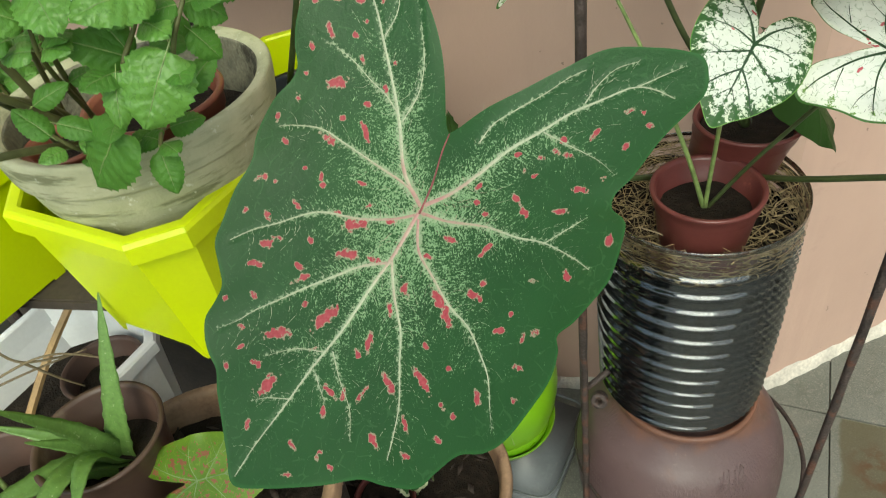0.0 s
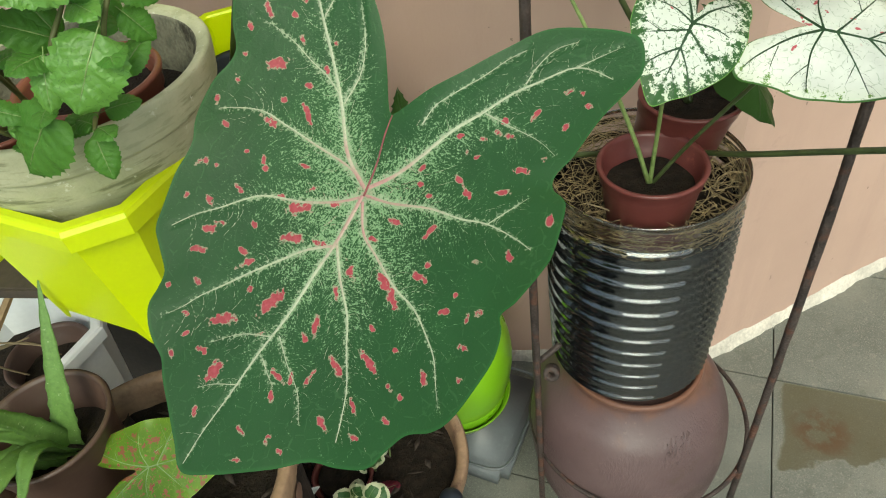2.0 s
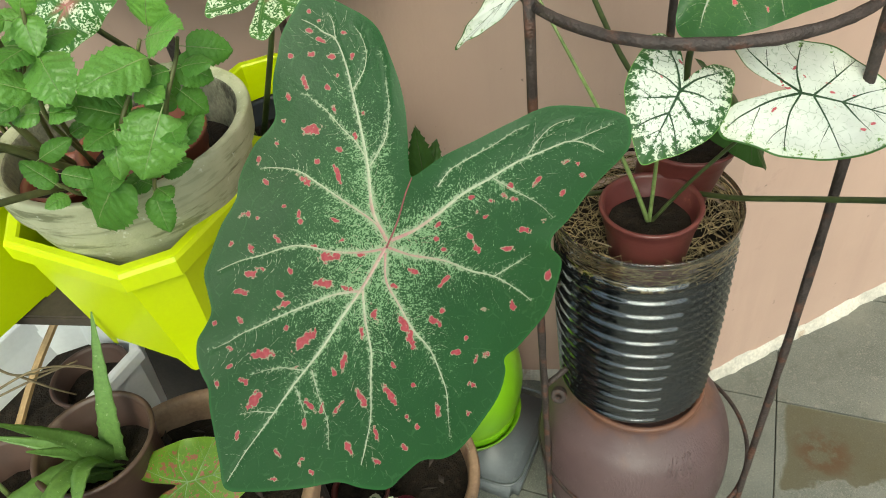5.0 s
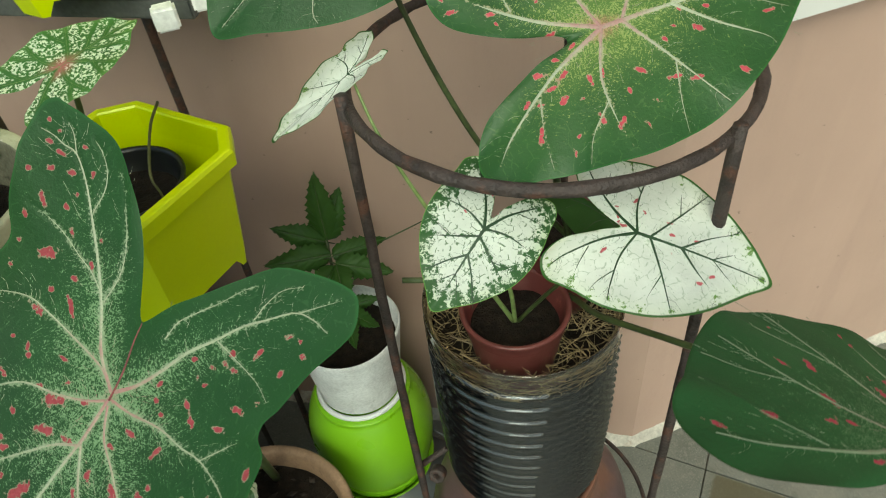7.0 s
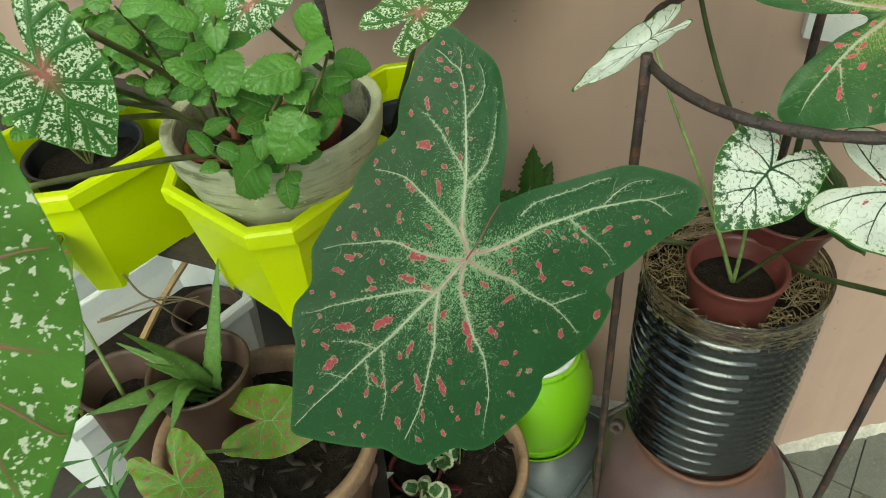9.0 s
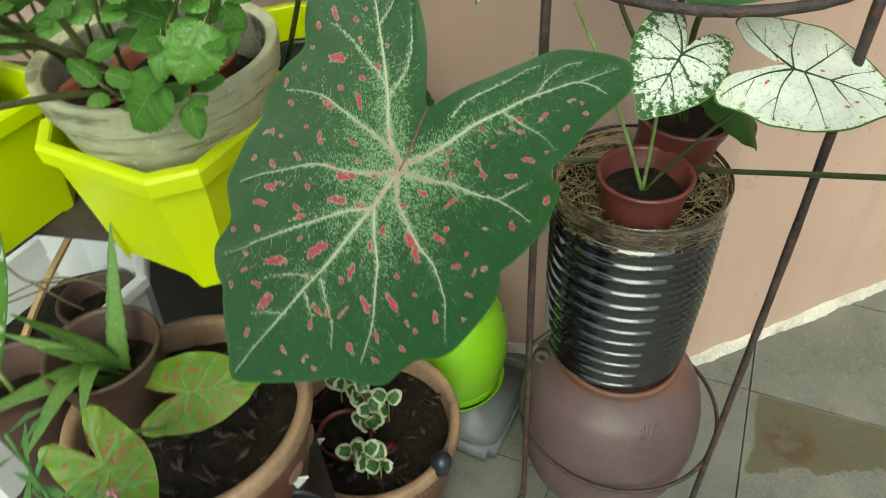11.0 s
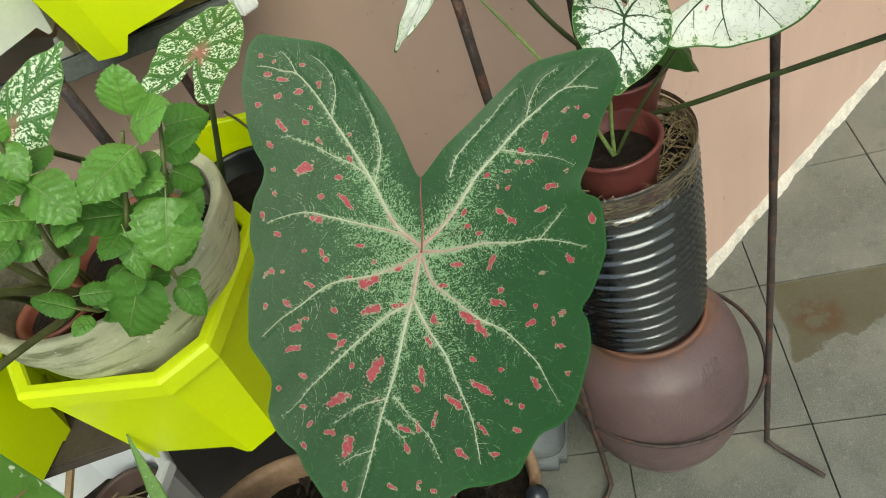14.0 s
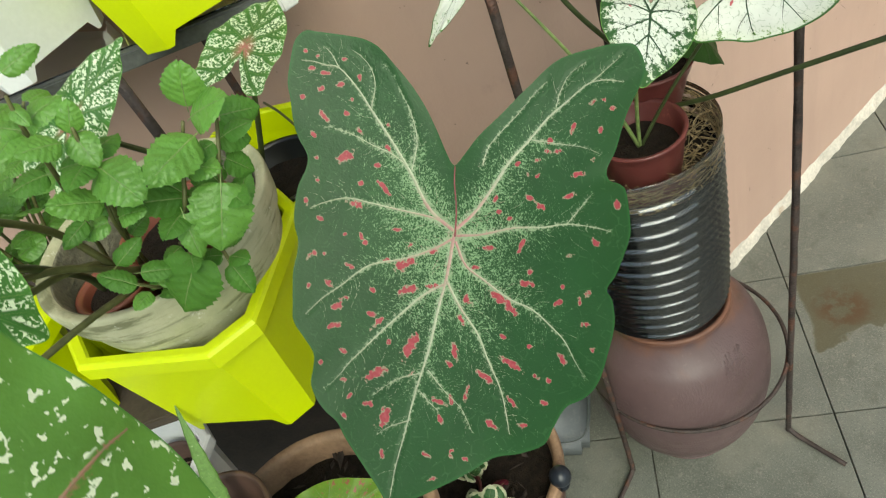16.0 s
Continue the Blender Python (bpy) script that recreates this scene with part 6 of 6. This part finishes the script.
for k, line in enumerate(MINT_STEMS):  # pairs of older leaves down the stems
    path = spline(line, 20)
    for q, i in enumerate((6, 12)):
        turn = k * 1.9 + q * 1.57
        side = Vector((math.cos(turn), math.sin(turn) * 0.7 - 0.25, 0.10))
        for f in (1, -1):
            d = Vector((side.x * f, side.y * f - 0.2, 0.08 * f)).normalized()
            mint_leaf(mint, path[i] + d * 0.004, path[i] + d * (0.024 + 0.004 * math.sin(k + q)), Vector((0.1 * f, -0.45, 0.85)), M_MINT if q == 0 and k % 2 else M_MINTOLD, 0.80, 150 + 10 * k + 2 * q + f, sharp=0.72)


# aloe
def aloe():
    c = Vector((-0.187, 0.482, 0.608))
    ob = thing("aloe", tuple(c), "small aloe with pale-flecked fleshy pointed leaves", "plant")
    for pts, r in (([c, c + Vector((0.018, 0.014, 0.06)), c + Vector((0.046, 0.046, 0.148))], 0.0062), ([c, c + Vector((-0.016, -0.004, 0.055)), c + Vector((-0.045, -0.026, 0.135))], 0.0056),
                   ([c, c + Vector((-0.022, -0.002, 0.035)), c + Vector((-0.050, -0.008, 0.070))], 0.0046), ([c, c + Vector((-0.040, -0.022, 0.035)), c + Vector((-0.105, -0.055, 0.060))], 0.0088),
                   ([c, c + Vector((-0.026, -0.045, 0.055)), c + Vector((-0.065, -0.115, 0.055))], 0.0070), ([c, c + Vector((-0.010, -0.035, 0.050)), c + Vector((-0.020, -0.090, 0.052))], 0.0060),
                   ([c, c + Vector((-0.030, 0.012, 0.03)), c + Vector((-0.085, 0.030, 0.070))], 0.0050)):
        bm = bmesh.new()
        path = spline(pts, 26)
        last = None
        for k, p in enumerate(path):
            ahead = (path[min(k + 1, 26)] - path[max(k - 1, 0)]).normalized()
            side = ahead.cross(Vector((0, -0.4, 1))).normalized()
            up = side.cross(ahead)
            w = r * 1.85 * (1 - 0.35 * k / 26) * (1 - (k / 26) ** 3.0) + 0.0006
            tooth = 1.12 if k % 3 == 1 else 1.0
            row = [bm.verts.new(p + side * (w * f * (tooth if abs(f) == 1 else 1)) + up * (w * g)) for f, g in ((-1, 0.12), (-0.55, -0.32), (0, -0.46), (0.55, -0.32), (1, 0.12), (0.5, -0.02), (0, -0.08), (-0.5, -0.02))]
            if last:
                for q in range(8):
                    m = (q + 1) % 8
                    bm.faces.new((last[q], last[m], row[m], row[q]))
            last = row
        part("leaf", bm, M_ALOE, ob)
    return ob


aloe()


# dark plant in the white pot: foot and tip of each leaf
TOOTHED = [((0.267, 0.765, 0.555), (0.271, 0.78, 0.653)), ((0.267, 0.765, 0.555), (0.302, 0.785, 0.620)), ((0.267, 0.765, 0.550), (0.200, 0.78, 0.590)), ((0.266, 0.745, 0.545), (0.178, 0.75, 0.556)),
           ((0.268, 0.73, 0.540), (0.262, 0.660, 0.528)), ((0.268, 0.73, 0.540), (0.335, 0.690, 0.530)), ((0.268, 0.74, 0.545), (0.345, 0.74, 0.548)), ((0.268, 0.73, 0.535), (0.205, 0.680, 0.520)),
           ((0.262, 0.71, 0.470), (0.228, 0.655, 0.478)), ((0.262, 0.71, 0.470), (0.292, 0.655, 0.476)), ((0.262, 0.71, 0.475), (0.312, 0.700, 0.480)), ((0.262, 0.71, 0.475), (0.205, 0.715, 0.482)), ((0.262, 0.70, 0.475), (0.256, 0.640, 0.470))]


def toothed_plant():
    c = Vector((JAR[0], JAR[1], 0.418))
    ob = thing("potted_plant", tuple(c), "dark green plant with pointed leaves in a white pot", "plant")
    top = Vector(TOOTHED[0][0])
    stalk(ob, [c, c.lerp(top, 0.5) + Vector((0, 0, 0.01)), top], 0.003, 0.002, M_DARKSTALK, "stem")
    for i, (a, b) in enumerate(TOOTHED):
        mint_leaf(ob, a, b, (-0.25, -0.75, 0.55), M_DARKLEAF, (0.40, 0.46, 0.43)[i % 3], 90 + i, 0.12, sharp=0.95, teeth=2.2, rib=M_DARKSTALK, crimp=0.006)
    twig = top + Vector((0.02, -0.01, -0.03))
    stalk(ob, [twig, twig + Vector((0.06, -0.005, 0.012)), twig + Vector((0.125, -0.01, 0.03))], 0.0016, 0.0008, M_DARKSTALK, "bare_twig")
    return ob


toothed_plant()


# cream-edged seedlings
def seedlings():
    ob = thing("seedlings", (*SMALLCLAY, 0.265), "young plants with small cream-edged green leaves", "plant")
    rng = random.Random(5)
    for k, (x, y) in enumerate(((0.032, 0.602), (0.045, 0.598), (0.052, 0.575), (0.060, 0.560), (0.088, 0.540), (0.062, 0.530), (0.048, 0.531), (0.018, 0.489), (0.030, 0.462), (0.046, 0.452))):
        h = rng.uniform(0.035, 0.065)
        stalk(ob, [(x, y, 0.262), (x + 0.003, y, 0.262 + h * 0.5), (x + 0.004, y - 0.004, 0.262 + h)], 0.0015, 0.001, M_PALESTALK, "stem")
        for i in range(3):
            a = i * 2.4 + k
            z = 0.262 + h * (0.45 + 0.55 * (i + 1) / 3)
            base = Vector((x + 0.003, y - 0.002, z))
            mint_leaf(ob, base, base + Vector((math.cos(a) * 0.019, math.sin(a) * 0.019, 0.017)), (math.cos(a) * -0.6, -0.8, 0.8), M_VARIEGATED, 0.86, 120 + 7 * k + i, 0.7)
    return ob


seedlings()
fallen = thing("fallen_leaf", (0.061, 0.494, 0.272), "small dark red fallen leaf on the wet soil", "leaf")
mint_leaf(fallen, (0.045, 0.497, 0.273), (0.083, 0.489, 0.276), (-0.1, -0.15, 1), M_REDLEAF, 0.55, 7, 0.1, stem=0.05)


nursery_pot((0.020, 0.535), 0.285, 0.042, 0.030, M_REDPOT, "brick-red plastic pot of seedlings sunk in a clay pot", 0.9)


# pink-flowered plant with narrow leaves
def narrow_plant():
    ob = thing("flowering_plant", (-0.21, 0.24, 0.50), "plant with narrow green leaves and small pink flowers", "plant")
    rng = random.Random(9)
    tops = [(-0.190, 0.25, 0.826), (-0.205, 0.26, 0.755), (-0.190, 0.25, 0.735), (-0.166, 0.25, 0.735), (-0.210, 0.25, 0.710), (-0.192, 0.25, 0.690), (-0.160, 0.25, 0.668), (-0.222, 0.25, 0.680), (-0.178, 0.26, 0.655)]
    for k, top in enumerate(tops):
        top = Vector(top)
        x, y = -0.205 + rng.uniform(-0.025, 0.02), 0.250 + rng.uniform(-0.02, 0.03)
        line = [(x, y, 0.42), (x, y, 0.55), top]
        stalk(ob, line, 0.0018, 0.0012, M_NARROW, "stem")
        bm = bmesh.new()
        for i, p in enumerate(spline(line, 30)[9:]):
            for q in range(2):
                a = i * 2.4 + q * 3.1 + k
                lng = rng.uniform(0.025, 0.045)
                d = Vector((math.cos(a), math.sin(a), rng.uniform(0.1, 0.5))).normalized()
                s = d.cross(Vector((0, 0, 1))).normalized() * 0.0022
                tip = p + d * lng - Vector((0, 0, lng * 0.2))
                mid = p + d * lng * 0.5
                v = [bm.verts.new(w) for w in (p, mid + s, tip, mid - s)]
                bm.faces.new(v)
        part("foliage", bm, M_NARROW, ob, kind="stuff")
        petals = bmesh.new()
        for q in range(10 if k in (2, 3, 7) else 0):
            o = top + Vector((rng.uniform(-1, 1), rng.uniform(-1, 1), rng.uniform(-1, 1))) * 0.006
            made = bmesh.ops.create_icosphere(petals, subdivisions=1, radius=rng.uniform(0.0012, 0.0026))
            for v in made["verts"]:
                v.co = o + v.co
        if k in (2, 3, 7):
            part("flower", petals, M_PETAL, ob, "small pink flower head", kind="stuff")
    return ob


narrow_plant()

# white plant tags in the grow pots
for x, y, z in ((-0.022, 0.500, 0.335), (-0.052, 0.359, 0.487), (-0.093, 0.322, 0.487)):
    bm = bmesh.new()
    block(bm, (-0.0065, -0.0007, -0.072), (0.0065, 0.0007, 0.016), 0.0004)
    lean = Euler((radians(18), radians(24), 0)).to_matrix()
    for v in bm.verts:
        v.co = lean @ v.co + Vector((x, y, z))
    solo("plant_tag", bm, M_TAG, "narrow white plastic plant tag stuck in a pot's soil", "plant tag", at=(x, y, z - 0.07))
bm = bmesh.new()
tube(bm, [(-0.345, 0.700, 0.480), (-0.29, 0.725, 0.545), (-0.235, 0.745, 0.600)], 0.0055, 0.0045, 6, 8)
solo("bamboo_stick", bm, M_WOODSTICK, "split pale bamboo stick in the white planter", "stick", at=(-0.345, 0.700, 0.480))
dry = thing("dry_twigs", (-0.19, 0.61, 0.564), "dry tan twigs lying across the pots and the white planter", "twigs")
for line in ([(-0.30, 0.56, 0.672), (-0.228, 0.58, 0.671), (-0.180, 0.585, 0.634)], [(-0.262, 0.58, 0.716), (-0.247, 0.58, 0.674), (-0.205, 0.60, 0.640), (-0.19, 0.61, 0.60)],
             [(-0.247, 0.58, 0.674), (-0.232, 0.59, 0.63), (-0.222, 0.60, 0.60)], [(-0.31, 0.57, 0.66), (-0.25, 0.585, 0.655), (-0.20, 0.60, 0.645)]):
    stalk(dry, line, 0.0014, 0.0008, M_TWIG, "twig")

vine = thing("dry_vine", (0.136, 0.734, 0.834), "thin dry vine hanging over a lime planter's rim", "vine")
stalk(vine, [(0.136, 0.734, 0.834), (0.128, 0.668, 0.845), (0.121, 0.601, 0.838), (0.124, 0.592, 0.815), (0.115, 0.598, 0.750)], 0.0016, 0.0009, M_MINTSTEM, "stem")

# ---- pale bushes crowding the shelves behind the mint ----
def bush(at, wide, tall, count, size, skin, label, seed):
    """A leafy clump: stems that fan out from one foot, each with leaves in pairs up its length."""
    ob = thing("bushy_plant", at, label, "plant", "bushes behind the mint")
    rng = random.Random(seed)
    foot = Vector(at)
    for k in range(count):
        a = 2 * math.pi * k / count + rng.uniform(-0.4, 0.4)
        reach = wide * rng.uniform(0.4, 1.0)
        top = foot + Vector((math.cos(a) * reach, math.sin(a) * reach * 0.6, tall * rng.uniform(0.55, 1.0)))
        line = [foot, foot.lerp(top, 0.5) + Vector((0, 0, tall * 0.15)), top]
        stalk(ob, line, 0.0020, 0.0011, M_MINTSTEM, "stem")
        for i, p in enumerate(spline(line, 12)[4::2]):
            b = i * 1.57 + k
            for f in (0, math.pi):
                d = Vector((math.cos(b + f), math.sin(b + f) * 0.8, rng.uniform(-0.3, 0.4)))
                mint_leaf(ob, p + d * 0.004, p + d * size * rng.uniform(0.7, 1.15), (rng.uniform(-0.3, 0.3), -0.6, 0.75), skin, rng.uniform(0.65, 0.85), seed * 100 + 9 * k + i)
    return ob


bush((-0.275, 0.665, 0.81), 0.15, 0.20, 9, 0.036, M_MINT, "leafy pale green bush growing in a lime planter", 3)
bush((-0.455, 0.860, 0.565), 0.09, 0.13, 6, 0.036, M_VARIEGATED, "leafy cream-edged plant in a black pot", 6)
bush((-0.385, 0.560, 0.485), 0.055, 0.085, 12, 0.012, M_OLIVE, "small olive bush in the long white planter", 7)
pale = thing("caladium", (-0.287, 0.50, 0.60), "pale green caladium leaf with cream veins over a white planter", "plant", "caladium leaves")
blade(pale, (-0.318, 0.535, 0.785), (-0.300, 0.478, 0.755), (0.1, -0.65, 0.75), M_LIMELEAF, M_VEIN, broad=0.9, dish=(-0.8, -0.5), wave=3, width=1.6, turns=160, rings=30, seed=61)
stalk(pale, [(-0.318, 0.537, 0.783), (-0.315, 0.55, 0.74), (-0.290, 0.502, 0.60)], 0.0016, 0.0026, M_PALESTALK)
bush((-0.150, 0.690, 0.80), 0.14, 0.22, 8, 0.036, M_MINT, "leafy pale green bush behind the cement bowl", 4)

# ---- floor tiles, laid slantwise to the wall ----
PITCH, TA, TB = 0.306, 0.599, -0.212
floor_ob = thing("floor", (0.6, 0.0, -0.010), "grey-green slate tiles laid slantwise with dark joints", "floor", kind="structure")
me = bpy.data.meshes.new("tile")
bm = bmesh.new()
block(bm, (-PITCH / 2 + 0.0011, -PITCH / 2 + 0.0011, -0.010), (PITCH / 2 - 0.0011, PITCH / 2 - 0.0011, 0.0), 0.0009)
bm.to_mesh(me)
bm.free()
me.materials.append(M_TILE)
rng = random.Random(2)
for i in range(-8, 9):
    for j in range(-8, 9):
        p, q = TA + (i + 0.5) * PITCH, TB + (j + 0.5) * PITCH
        x, y = (p - q) / math.sqrt(2), (p + q) / math.sqrt(2)
        if -1.3 < x < 2.5 and -0.9 < y < back_wall(x) + 0.35:
            ob = new("tile", me)
            ob.parent = floor_ob
            ob.matrix_basis = pose(x - 0.6, y, 0.010 + rng.uniform(-0.0008, 0.0004), rng.uniform(-0.1, 0.1), rng.uniform(-0.1, 0.1), 45)
